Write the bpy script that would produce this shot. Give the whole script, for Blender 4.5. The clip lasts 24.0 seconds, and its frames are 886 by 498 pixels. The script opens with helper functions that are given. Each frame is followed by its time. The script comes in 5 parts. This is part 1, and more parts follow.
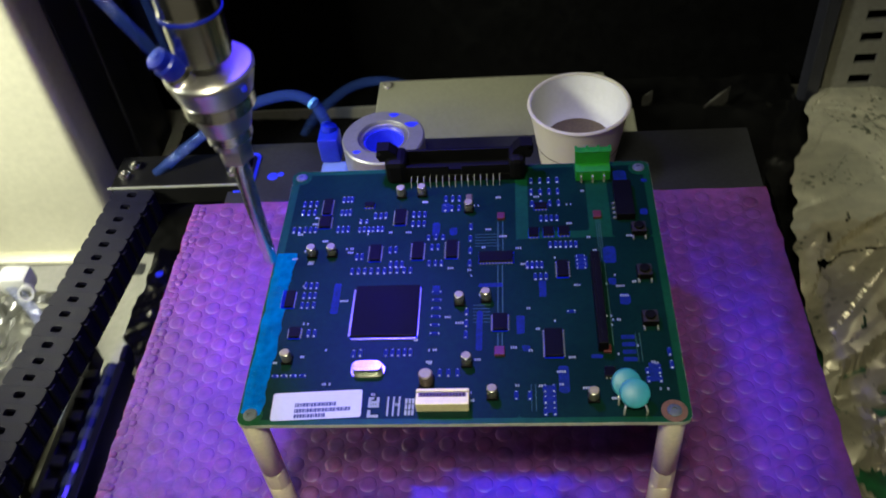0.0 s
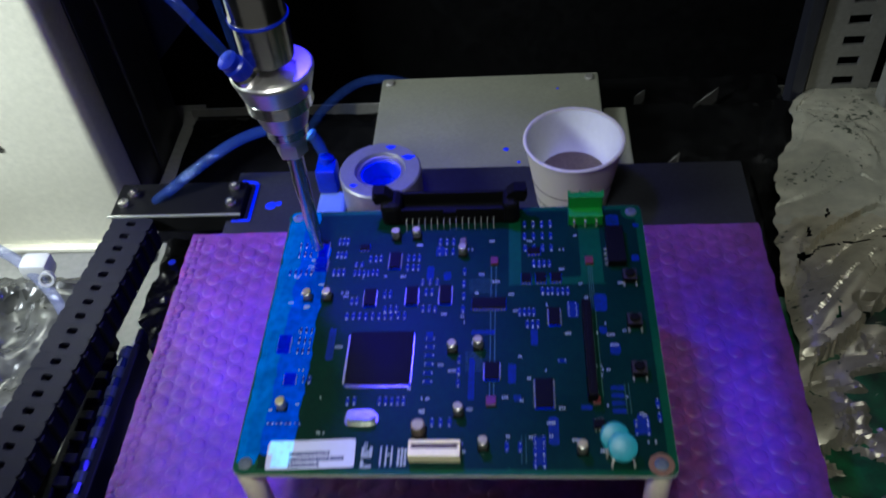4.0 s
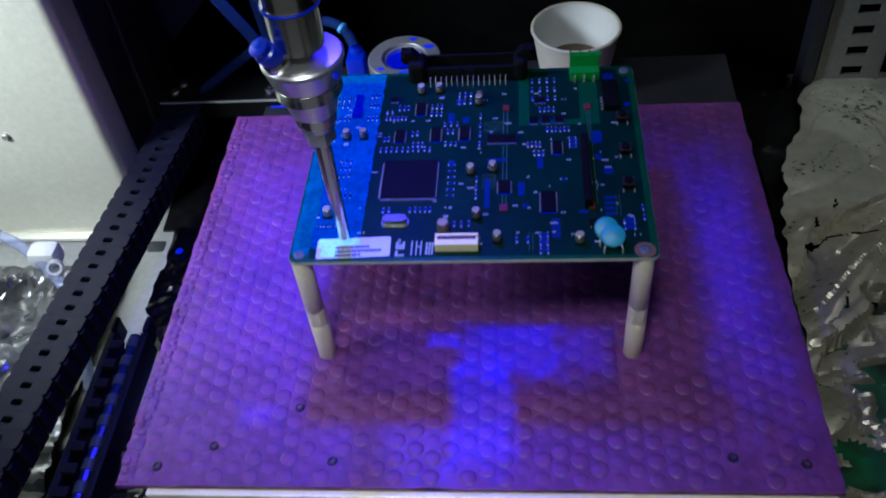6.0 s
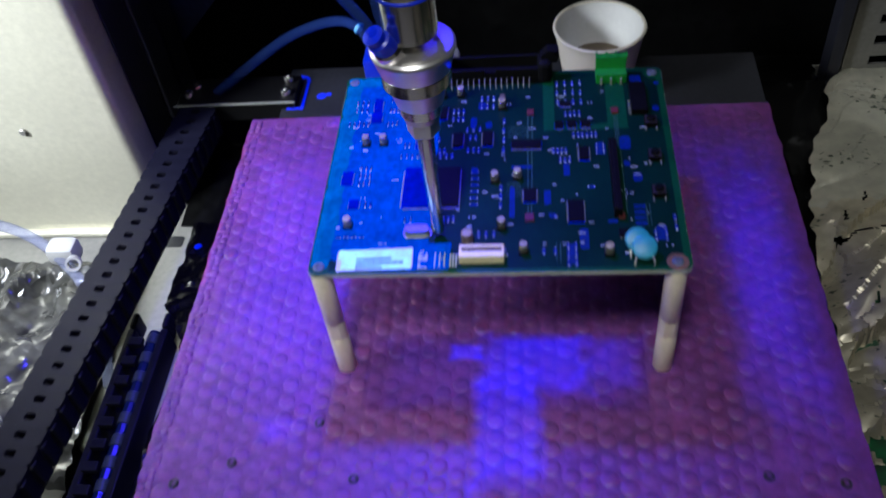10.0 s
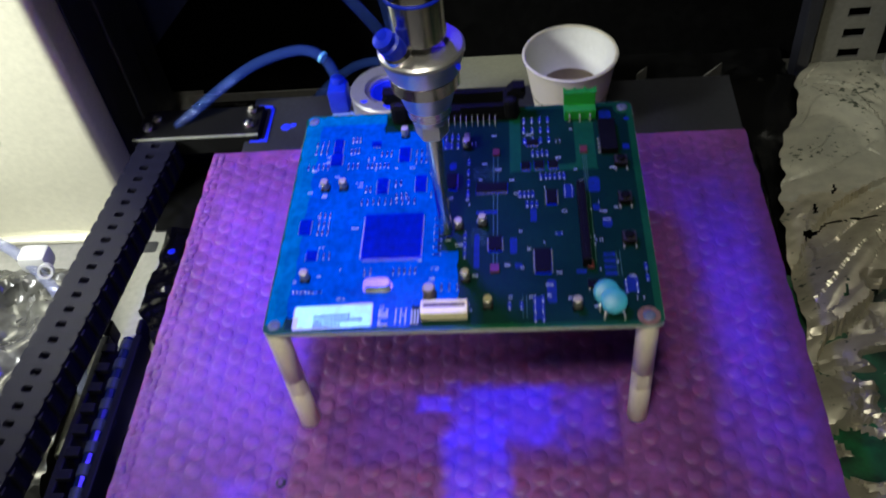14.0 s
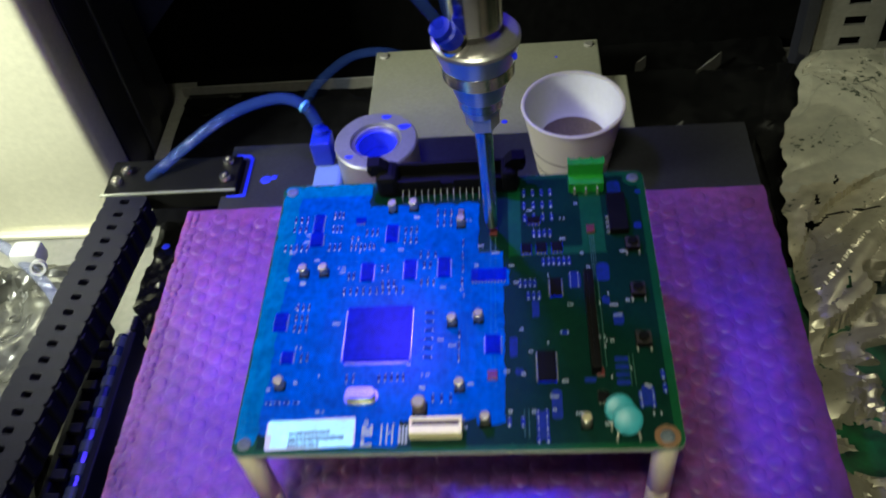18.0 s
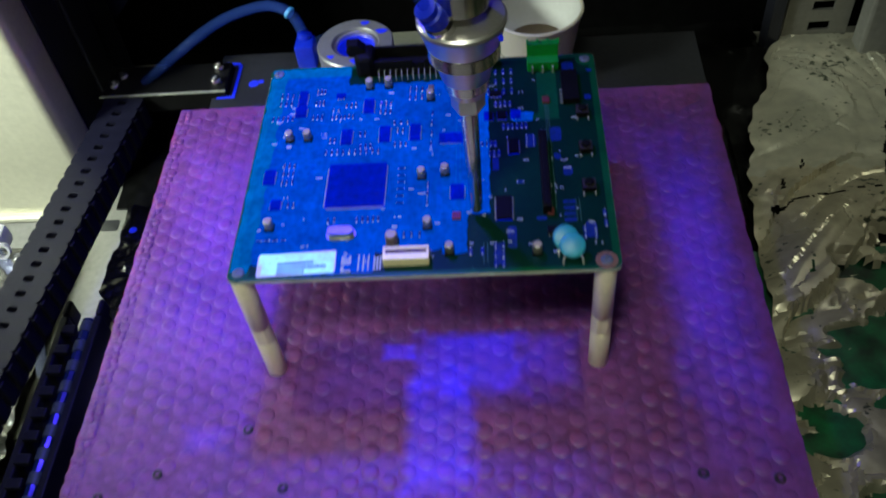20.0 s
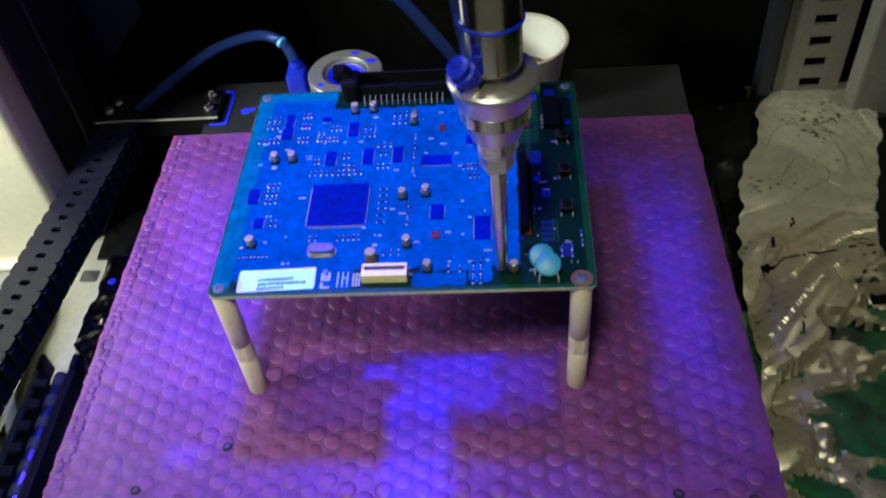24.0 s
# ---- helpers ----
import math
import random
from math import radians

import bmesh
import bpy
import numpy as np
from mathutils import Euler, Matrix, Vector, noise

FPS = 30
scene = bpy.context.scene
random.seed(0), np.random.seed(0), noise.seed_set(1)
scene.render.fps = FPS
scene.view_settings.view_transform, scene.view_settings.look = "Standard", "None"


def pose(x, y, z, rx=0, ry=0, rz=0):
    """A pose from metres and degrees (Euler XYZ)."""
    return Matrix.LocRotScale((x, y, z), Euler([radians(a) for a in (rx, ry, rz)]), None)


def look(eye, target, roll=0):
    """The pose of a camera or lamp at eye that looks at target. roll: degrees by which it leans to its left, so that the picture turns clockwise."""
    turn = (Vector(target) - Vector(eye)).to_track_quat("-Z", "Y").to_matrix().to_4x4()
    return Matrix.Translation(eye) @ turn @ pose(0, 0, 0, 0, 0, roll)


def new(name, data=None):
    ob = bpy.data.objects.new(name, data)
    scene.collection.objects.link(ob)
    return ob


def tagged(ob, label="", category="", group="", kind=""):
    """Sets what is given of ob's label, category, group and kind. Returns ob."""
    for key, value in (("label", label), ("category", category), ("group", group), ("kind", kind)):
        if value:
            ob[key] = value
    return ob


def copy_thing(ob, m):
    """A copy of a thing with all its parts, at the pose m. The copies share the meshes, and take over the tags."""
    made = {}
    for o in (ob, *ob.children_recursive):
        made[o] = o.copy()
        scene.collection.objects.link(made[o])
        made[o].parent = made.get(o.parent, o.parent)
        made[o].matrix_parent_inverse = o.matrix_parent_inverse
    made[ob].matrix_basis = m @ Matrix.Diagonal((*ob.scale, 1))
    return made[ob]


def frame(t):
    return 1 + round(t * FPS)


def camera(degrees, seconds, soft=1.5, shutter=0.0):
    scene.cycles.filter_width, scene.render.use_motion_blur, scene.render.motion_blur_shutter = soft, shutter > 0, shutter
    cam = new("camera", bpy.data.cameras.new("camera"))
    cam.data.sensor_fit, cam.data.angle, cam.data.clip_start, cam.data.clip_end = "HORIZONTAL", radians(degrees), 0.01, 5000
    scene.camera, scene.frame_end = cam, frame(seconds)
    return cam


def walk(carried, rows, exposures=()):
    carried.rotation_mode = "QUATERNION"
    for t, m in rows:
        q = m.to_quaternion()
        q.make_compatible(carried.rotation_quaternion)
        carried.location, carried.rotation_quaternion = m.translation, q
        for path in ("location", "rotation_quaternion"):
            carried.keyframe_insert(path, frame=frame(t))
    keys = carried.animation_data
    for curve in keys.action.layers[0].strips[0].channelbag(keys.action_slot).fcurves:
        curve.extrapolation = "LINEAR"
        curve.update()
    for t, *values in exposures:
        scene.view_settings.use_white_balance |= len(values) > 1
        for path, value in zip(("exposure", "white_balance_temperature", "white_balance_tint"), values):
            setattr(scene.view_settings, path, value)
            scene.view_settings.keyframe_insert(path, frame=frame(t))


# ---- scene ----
# ---- the camera ----
cam = camera(53.14, 24.0, soft=1.9, shutter=0.8)
ROWS = [
    (0.0, 0.0908, -0.1824, 0.2967, 7.41, -46.06, -6.85),
    (0.5, 0.0933, -0.2043, 0.3048, 8.10, -47.44, -7.47),
    (1.0, 0.0906, -0.2069, 0.3078, 8.19, -47.82, -7.06),
    (1.5, 0.0881, -0.2073, 0.3087, 8.03, -48.05, -6.78),
    (2.0, 0.0867, -0.2028, 0.3116, 7.79, -47.21, -6.60),
    (2.5, 0.0893, -0.1968, 0.3164, 7.11, -45.67, -6.12),
    (4.5, 0.0939, -0.2020, 0.3121, 7.72, -46.71, -6.69),
    (5.0, 0.0943, -0.2038, 0.3158, 7.98, -46.81, -6.86),
    (5.5, 0.0929, -0.2018, 0.3160, 8.21, -46.89, -7.05),
    (6.0, 0.0933, -0.2004, 0.3123, 8.19, -46.98, -6.84),
    (6.5, 0.0947, -0.1986, 0.3124, 8.42, -46.72, -6.94),
    (7.0, 0.0950, -0.1944, 0.3104, 8.65, -47.04, -7.21),
    (7.5, 0.0931, -0.1930, 0.3098, 8.86, -47.12, -7.43),
    (8.0, 0.0927, -0.1966, 0.3066, 9.08, -47.03, -7.55),
    (8.5, 0.0918, -0.1979, 0.3063, 9.11, -47.16, -7.59),
    (9.0, 0.0903, -0.1964, 0.3076, 9.29, -47.26, -7.70),
    (9.5, 0.0891, -0.1963, 0.3084, 9.40, -47.34, -7.78),
    (10.0, 0.0874, -0.1954, 0.3091, 9.37, -47.40, -7.89),
    (10.5, 0.0853, -0.1934, 0.3101, 9.29, -47.46, -7.88),
    (12.5, 0.0909, -0.1929, 0.3087, 8.27, -47.56, -7.89),
    (13.0, 0.0935, -0.1954, 0.3094, 8.22, -47.59, -7.95),
    (13.5, 0.0948, -0.1961, 0.3098, 8.33, -47.75, -8.12),
    (14.0, 0.0962, -0.1939, 0.3108, 8.43, -47.77, -8.27),
    (14.5, 0.0963, -0.1918, 0.3094, 8.50, -47.92, -8.45),
    (15.0, 0.0968, -0.1925, 0.3082, 8.51, -47.96, -8.51),
    (15.5, 0.0975, -0.1939, 0.3088, 8.47, -47.96, -8.59),
    (16.0, 0.0974, -0.1923, 0.3099, 8.50, -47.97, -8.57),
    (16.5, 0.0983, -0.1921, 0.3080, 8.53, -48.05, -8.63),
    (17.0, 0.0974, -0.1904, 0.3086, 8.54, -48.30, -8.66),
    (17.5, 0.0948, -0.1892, 0.3088, 8.54, -48.25, -8.72),
    (19.5, 0.1006, -0.1862, 0.3063, 6.93, -50.02, -7.32),
    (20.0, 0.1032, -0.1876, 0.3078, 6.92, -49.76, -7.45),
    (20.5, 0.1059, -0.1877, 0.3092, 7.20, -49.65, -7.71),
    (21.0, 0.1082, -0.1873, 0.3076, 7.21, -49.72, -7.91),
    (21.5, 0.1077, -0.1862, 0.3076, 7.17, -49.95, -7.94),
    (22.0, 0.1064, -0.1885, 0.3086, 7.23, -50.00, -7.99),
    (22.5, 0.1094, -0.2041, 0.3102, 7.07, -50.71, -7.50),
    (23.0, 0.1111, -0.2007, 0.3136, 6.65, -50.98, -7.17),
    (23.5, 0.1120, -0.1950, 0.3154, 6.78, -48.95, -7.06),
    (24.0, 0.1124, -0.1768, 0.3050, 6.65, -47.01, -6.61),
]


# seconds, stops, white balance: the clip's camera drifts with its automatic exposure
EXPOSURE = [
    (0.0, -0.08, 6700, -5), (2.0, -0.12, 6400, -5), (5.0, -0.58, 4950, 9), (7.0, -0.60, 4950, 7), (8.0, -0.56, 5100, 6), (9.0, -0.22, 5200, 9), (10.0, -0.28, 5300, 12), (13.0, -0.06, 5700, 6), (14.0, -0.08, 5900, 5),
    (15.0, -0.45, 6000, -4), (15.8, 0.20, 6700, -8), (17.0, 0.12, 6600, -8), (20.0, -0.32, 5900, -9), (21.0, -0.40, 5800, -5), (22.0, -0.10, 5800, 0), (23.0, 0.08, 5700, 3), (24.0, 0.05, 6300, -4)]


def aim(x, y, z, yaw, pitch, roll):
    a, b = radians(yaw), radians(pitch)
    ahead = Vector((-math.sin(a) * math.cos(b), math.cos(a) * math.cos(b), math.sin(b)))
    eye = Vector((x, y, z))
    return look(eye, eye + ahead, roll)


walk(cam, [(t, aim(*row)) for t, *row in ROWS], EXPOSURE)

# ---- light ----
world = bpy.data.worlds.new("world")
scene.world = world
world.use_nodes = True
world.node_tree.nodes["Background"].inputs[0].default_value = (1.0, 0.86, 0.66, 1)
world.node_tree.nodes["Background"].inputs[1].default_value = 0.07


def lamp(name, eye, target, size, watts, colour, spread=180):
    data = bpy.data.lights.new(name, "AREA")
    data.shape, data.size, data.size_y = "RECTANGLE", size[0], size[1]
    data.energy, data.color, data.spread = watts, colour, radians(spread)
    ob = new(name, data)
    ob.matrix_basis = look(eye, target)
    return ob


lamp("work_light", (-0.37, -0.03, 0.315), (-0.235, 0.14, 0.155), (0.10, 0.14), 1.8, (1.0, 0.95, 0.84), 80)
lamp("room_and_fill_light", (-0.20, 0.24, 0.72), (0.03, 0.03, 0.0), (0.06, 0.06), 0.24, (1.0, 0.87, 0.66))
# unseen narrow fill lamp, added only to brighten the far part of the foil
lamp("room_and_fill_light", (0.36, 0.24, 0.55), (0.30, 0.23, -0.04), (0.10, 0.10), 0.075, (1.0, 0.90, 0.72), 36)
lamp("room_and_fill_light", (0.02, -0.28, 0.75), (0.03, -0.06, 0.0), (0.12, 0.12), 0.52, (1.0, 0.90, 0.74), 48)
lamp("ultraviolet_lamp", (0.01, 0.150, 0.30), (0.015, 0.05, 0.0), (0.03, 0.03), 0.40, (0.06, 0.03, 1.0), 74)


# ---- materials ----
def mat(name, base, rough=0.5, metal=0.0, vary=0.15, grain=400.0, bump=0.1, second=None, spec=0.5, coat=0.0, glow=None, stretch=None, wear=60.0, coat_rough=0.03):
    m = bpy.data.materials.new(name)
    m.use_nodes = True
    nt = m.node_tree
    p = nt.nodes["Principled BSDF"]
    coord = nt.nodes.new("ShaderNodeTexCoord")
    mapping = nt.nodes.new("ShaderNodeMapping")
    mapping.inputs["Scale"].default_value = stretch or (1, 1, 1)
    nt.links.new(coord.outputs["Object"], mapping.inputs[0])
    fine, broad = nt.nodes.new("ShaderNodeTexNoise"), nt.nodes.new("ShaderNodeTexNoise")
    fine.inputs["Scale"].default_value, broad.inputs["Scale"].default_value = grain, wear
    fine.inputs["Detail"].default_value, broad.inputs["Detail"].default_value = 4, 6
    for n in (fine, broad):
        nt.links.new(mapping.outputs[0], n.inputs["Vector"])
    add = nt.nodes.new("ShaderNodeMath")
    add.operation = "MULTIPLY"
    nt.links.new(fine.outputs[0], add.inputs[0])
    nt.links.new(broad.outputs[0], add.inputs[1])
    ramp = nt.nodes.new("ShaderNodeValToRGB")
    b = second or [max(0.0, c * (1 - 2 * vary)) for c in base]
    ramp.color_ramp.elements[0].position, ramp.color_ramp.elements[1].position = 0.12, 0.42
    ramp.color_ramp.elements[0].color = (*b, 1)
    ramp.color_ramp.elements[1].color = (*base, 1)
    nt.links.new(add.outputs[0], ramp.inputs[0])
    nt.links.new(ramp.outputs[0], p.inputs["Base Color"])
    rr = nt.nodes.new("ShaderNodeMapRange")
    rr.inputs["To Min"].default_value, rr.inputs["To Max"].default_value = rough * 0.8, min(1.0, rough * 1.25)
    nt.links.new(broad.outputs[0], rr.inputs["Value"])
    nt.links.new(rr.outputs[0], p.inputs["Roughness"])
    p.inputs["Metallic"].default_value = metal
    p.inputs["Specular IOR Level"].default_value = spec
    p.inputs["Coat Weight"].default_value = coat
    p.inputs["Coat Roughness"].default_value = coat_rough
    if bump:
        bn = nt.nodes.new("ShaderNodeBump")
        bn.inputs["Strength"].default_value, bn.inputs["Distance"].default_value = bump, 0.0005
        nt.links.new(fine.outputs[0], bn.inputs["Height"])
        nt.links.new(bn.outputs[0], p.inputs["Normal"])
    if glow:
        p.inputs["Emission Color"].default_value = (*glow[:3], 1)
        p.inputs["Emission Strength"].default_value = glow[3]
    return m


def clear(name, tint, gloss, amount, inside=None):
    """Clear plastic: mostly see-through, with gloss on top."""
    m = bpy.data.materials.new(name)
    m.use_nodes = True
    nt = m.node_tree
    out = nt.nodes["Material Output"]
    p = nt.nodes["Principled BSDF"]
    p.inputs["Base Color"].default_value = (*tint, 1)
    p.inputs["Roughness"].default_value = gloss
    t = nt.nodes.new("ShaderNodeBsdfTransparent")
    t.inputs[0].default_value = (*(inside or [0.6 + 0.4 * c for c in tint]), 1)
    mix = nt.nodes.new("ShaderNodeMixShader")
    mix.inputs[0].default_value = amount
    nt.links.new(t.outputs[0], mix.inputs[1])
    nt.links.new(p.outputs[0], mix.inputs[2])
    nt.links.new(mix.outputs[0], out.inputs[0])
    return m


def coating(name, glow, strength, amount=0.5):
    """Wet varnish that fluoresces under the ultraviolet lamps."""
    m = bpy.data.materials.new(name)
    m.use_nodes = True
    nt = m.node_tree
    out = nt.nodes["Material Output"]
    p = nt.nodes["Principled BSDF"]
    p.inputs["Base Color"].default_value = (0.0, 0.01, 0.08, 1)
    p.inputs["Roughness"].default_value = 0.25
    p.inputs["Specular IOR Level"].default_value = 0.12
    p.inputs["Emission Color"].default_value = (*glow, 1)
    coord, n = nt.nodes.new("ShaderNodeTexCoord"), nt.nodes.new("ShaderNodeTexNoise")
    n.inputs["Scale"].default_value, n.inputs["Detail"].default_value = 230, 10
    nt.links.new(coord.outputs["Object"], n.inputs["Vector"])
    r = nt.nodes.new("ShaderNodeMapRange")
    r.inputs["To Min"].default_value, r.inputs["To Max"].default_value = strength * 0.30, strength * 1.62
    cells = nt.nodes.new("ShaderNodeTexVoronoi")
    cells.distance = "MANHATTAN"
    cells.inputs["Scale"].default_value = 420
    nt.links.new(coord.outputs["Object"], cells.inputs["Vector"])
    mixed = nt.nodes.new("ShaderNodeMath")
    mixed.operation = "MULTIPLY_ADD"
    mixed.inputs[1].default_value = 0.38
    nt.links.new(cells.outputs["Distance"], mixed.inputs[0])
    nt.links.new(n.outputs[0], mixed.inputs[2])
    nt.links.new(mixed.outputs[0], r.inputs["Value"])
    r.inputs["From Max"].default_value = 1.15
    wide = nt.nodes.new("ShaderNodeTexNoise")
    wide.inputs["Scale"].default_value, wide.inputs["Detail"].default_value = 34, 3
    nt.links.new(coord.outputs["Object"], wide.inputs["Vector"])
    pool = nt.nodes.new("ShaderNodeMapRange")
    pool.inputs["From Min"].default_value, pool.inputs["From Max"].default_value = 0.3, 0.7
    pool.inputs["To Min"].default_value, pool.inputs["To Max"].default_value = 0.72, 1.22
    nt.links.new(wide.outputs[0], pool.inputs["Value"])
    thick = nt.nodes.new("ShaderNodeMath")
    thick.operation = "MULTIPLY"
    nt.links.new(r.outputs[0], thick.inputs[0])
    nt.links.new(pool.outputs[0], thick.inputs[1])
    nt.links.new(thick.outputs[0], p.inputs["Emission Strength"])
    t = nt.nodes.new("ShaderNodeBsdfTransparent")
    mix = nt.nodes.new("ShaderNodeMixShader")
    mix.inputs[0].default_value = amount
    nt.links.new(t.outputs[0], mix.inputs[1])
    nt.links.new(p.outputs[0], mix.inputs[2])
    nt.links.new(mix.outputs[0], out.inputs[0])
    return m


def flecked(m, scale, dark, share):
    """Adds small dark scuffs, thick in some places and thin in others."""
    nt = m.node_tree
    p = nt.nodes["Principled BSDF"]
    base = p.inputs["Base Color"].links[0].from_socket
    coord = nt.nodes.new("ShaderNodeTexCoord")
    mapping = nt.nodes.new("ShaderNodeMapping")
    mapping.inputs["Scale"].default_value = (0.9, 1.1, 1)
    nt.links.new(coord.outputs["Object"], mapping.inputs[0])
    small, wide = nt.nodes.new("ShaderNodeTexNoise"), nt.nodes.new("ShaderNodeTexNoise")
    small.inputs["Scale"].default_value, wide.inputs["Scale"].default_value = scale, scale * 0.12
    small.inputs["Detail"].default_value = 5
    total = nt.nodes.new("ShaderNodeMath")
    total.operation = "MULTIPLY_ADD"
    total.inputs[1].default_value = 0.55
    for n in (small, wide):
        nt.links.new(mapping.outputs[0], n.inputs["Vector"])
    nt.links.new(wide.outputs[0], total.inputs[0])
    nt.links.new(small.outputs[0], total.inputs[2])
    cut = nt.nodes.new("ShaderNodeMapRange")
    cut.inputs["From Min"].default_value, cut.inputs["From Max"].default_value = 0.84 + 0.06 * (1 - share), 0.90 + 0.06 * (1 - share)
    nt.links.new(total.outputs[0], cut.inputs["Value"])
    mix = nt.nodes.new("ShaderNodeMix")
    mix.data_type = "RGBA"
    nt.links.new(cut.outputs[0], mix.inputs["Factor"])
    nt.links.new(base, mix.inputs["A"])
    mix.inputs["B"].default_value = (*dark, 1)
    nt.links.new(mix.outputs["Result"], p.inputs["Base Color"])
    return m


M_CREAM = mat("cream sheet metal", (0.62, 0.60, 0.47), 0.38, 0.35, 0.08, 300, 0.05, wear=9)
M_BASE = mat("painted base", (0.24, 0.235, 0.21), 0.5, 0.1, 0.12, 300, 0.1, wear=20)
M_BLACK = mat("black enclosure", (0.003, 0.003, 0.003), 0.9, 0, 0.3, 200, 0.1, spec=0.03)
M_PROFILE = mat("black anodised profile", (0.035, 0.036, 0.05), 0.36, 0.3, 0.2, 500, 0.1, stretch=(1, 1, 0.1))
M_FILM = mat("black plastic film", (0.005, 0.005, 0.005), 0.2, 0, 0.3, 150, 0.3, spec=0.4)
M_FOIL = flecked(mat("crumpled aluminium foil", (0.46, 0.44, 0.34), 0.38, 0.45, 0.2, 120, 0.2, second=(0.30, 0.30, 0.24), spec=0.5, wear=18), 300, (0.05, 0.06, 0.04), -0.5)
M_FOIL_BRIGHT = flecked(mat("sharply creased aluminium foil", (0.47, 0.43, 0.31), 0.36, 0.55, 0.2, 120, 0.12, second=(0.27, 0.25, 0.18), spec=0.5, wear=18), 300, (0.05, 0.06, 0.04), -0.3)
M_MAT = mat("dark green mat", (0.012, 0.11, 0.035), 0.45, 0, 0.4, 150, 0.4, second=(0.003, 0.006, 0.004), wear=40)
M_CLEAR_FILM = mat("dusty plastic sheeting", (0.11, 0.11, 0.10), 0.2, 0, 0.4, 80, 0.25, spec=0.55)
M_STEEL = mat("galvanised steel", (0.33, 0.32, 0.29), 0.4, 0.6, 0.12, 300, 0.1, wear=40)
M_BOX = mat("grey painted lid", (0.17, 0.17, 0.125), 0.5, 0, 0.1, 500, 0.1, wear=25)
M_PLATE = mat("dark anodised plate", (0.026, 0.027, 0.033), 0.42, 0.3, 0.2, 500, 0.15, wear=25)
M_ALU = mat("machined aluminium", (0.70, 0.69, 0.66), 0.30, 0.9, 0.06, 900, 0.02, stretch=(1, 1, 6), wear=40)
M_STAINLESS = mat("stainless steel", (0.78, 0.76, 0.72), 0.20, 1.0, 0.03, 900, 0.0, stretch=(1, 1, 8), wear=60)
M_WRAP = mat("pink antistatic bubble wrap", (0.170, 0.048, 0.235), 0.42, 0, 0.25, 260, 0.12, spec=0.3, coat=0.16, wear=30, coat_rough=0.34)
M_WRAP.node_tree.nodes["Principled BSDF"].inputs["Subsurface Weight"].default_value = 0.7
M_WRAP.node_tree.nodes["Principled BSDF"].inputs["Subsurface Scale"].default_value = 0.004
M_CHAIN = mat("black nylon chain", (0.007, 0.007, 0.016), 0.5, 0, 0.25, 700, 0.25, spec=0.10)
M_BLACKPL = mat("black connector plastic", (0.004, 0.004, 0.004), 0.6, 0, 0.2, 900, 0.1, spec=0.08)
M_CHIP = mat("black chip package", (0.004, 0.004, 0.005), 0.5, 0, 0.2, 1500, 0.15, spec=0.08)
M_PCB = mat("green solder mask", (0.0022, 0.019, 0.012), 0.4, 0, 0.25, 600, 0.08, second=(0.0016, 0.012, 0.009), wear=55, spec=0.10)
M_PCB_EDGE = mat("bare green laminate", (0.005, 0.056, 0.019), 0.4, 0, 0.15, 600, 0.05, spec=0.2)
M_TRACE = mat("masked copper trace", (0.05, 0.12, 0.09), 0.4, 0.1, 0.15, 600, 0.05, spec=0.3)
M_FR4 = mat("fibreglass edge", (0.45, 0.50, 0.38), 0.6, 0, 0.15, 900, 0.1)
M_TIN = mat("tinned solder", (0.66, 0.68, 0.58), 0.22, 0.7, 0.1, 900, 0.1)
M_SOLDER = mat("bright solder fillets", (0.86, 0.94, 1.0), 0.18, 0.45, 0.05, 900, 0.02)
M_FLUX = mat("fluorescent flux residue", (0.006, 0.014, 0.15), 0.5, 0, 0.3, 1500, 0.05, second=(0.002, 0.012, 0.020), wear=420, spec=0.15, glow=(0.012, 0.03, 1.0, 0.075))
# blue glow added in place of the fluorescence on the bodies
M_BODY = mat("glowing ceramic chip body", (0.006, 0.010, 0.06), 0.6, 0, 0.2, 900, 0.05, spec=0.08, glow=(0.01, 0.05, 1.0, 0.16))
M_SILK = mat("white silkscreen ink", (0.30, 0.34, 0.36), 0.6, 0, 0.12, 900, 0.05)
# the paper's fluorescence under ultraviolet is put in as a fixed glow
M_LABEL = mat("glowing white paper label", (0.42, 0.42, 0.52), 0.55, 0, 0.05, 700, 0.05, glow=(0.30, 0.32, 0.85, 0.25))
M_PRINT = mat("dark label print", (0.02, 0.03, 0.14), 0.6, 0, 0.1, 900, 0)
M_CREAMPL = mat("cream nylon connector", (0.78, 0.71, 0.42), 0.45, 0, 0.08, 700, 0.05)
M_GREEN = mat("green terminal plastic", (0.02, 0.22, 0.02), 0.4, 0, 0.12, 700, 0.08)
M_DISC = mat("light blue epoxy disc", (0.035, 0.26, 0.30), 0.45, 0, 0.1, 500, 0.1)
M_RED = mat("dark red part", (0.10, 0.018, 0.018), 0.4, 0, 0.15, 700, 0.05)
M_COVER = mat("dull brown switch cover", (0.022, 0.018, 0.013), 0.5, 0.2, 0.2, 700, 0.05)
M_BROWN = mat("brown sleeve", (0.16, 0.12, 0.07), 0.4, 0.2, 0.2, 700, 0.05)
M_CANTOP = mat("dull can top", (0.34, 0.31, 0.15), 0.5, 0.3, 0.15, 900, 0.05)
M_SCREW = mat("dull screw head", (0.10, 0.12, 0.14), 0.6, 0.2, 0.2, 900, 0.1)
M_LINER = mat("white cup liner", (0.56, 0.56, 0.53), 0.6, 0, 0.04, 500, 0.04)
M_CUP = mat("white paper cup", (0.74, 0.71, 0.60), 0.6, 0, 0.04, 500, 0.06)
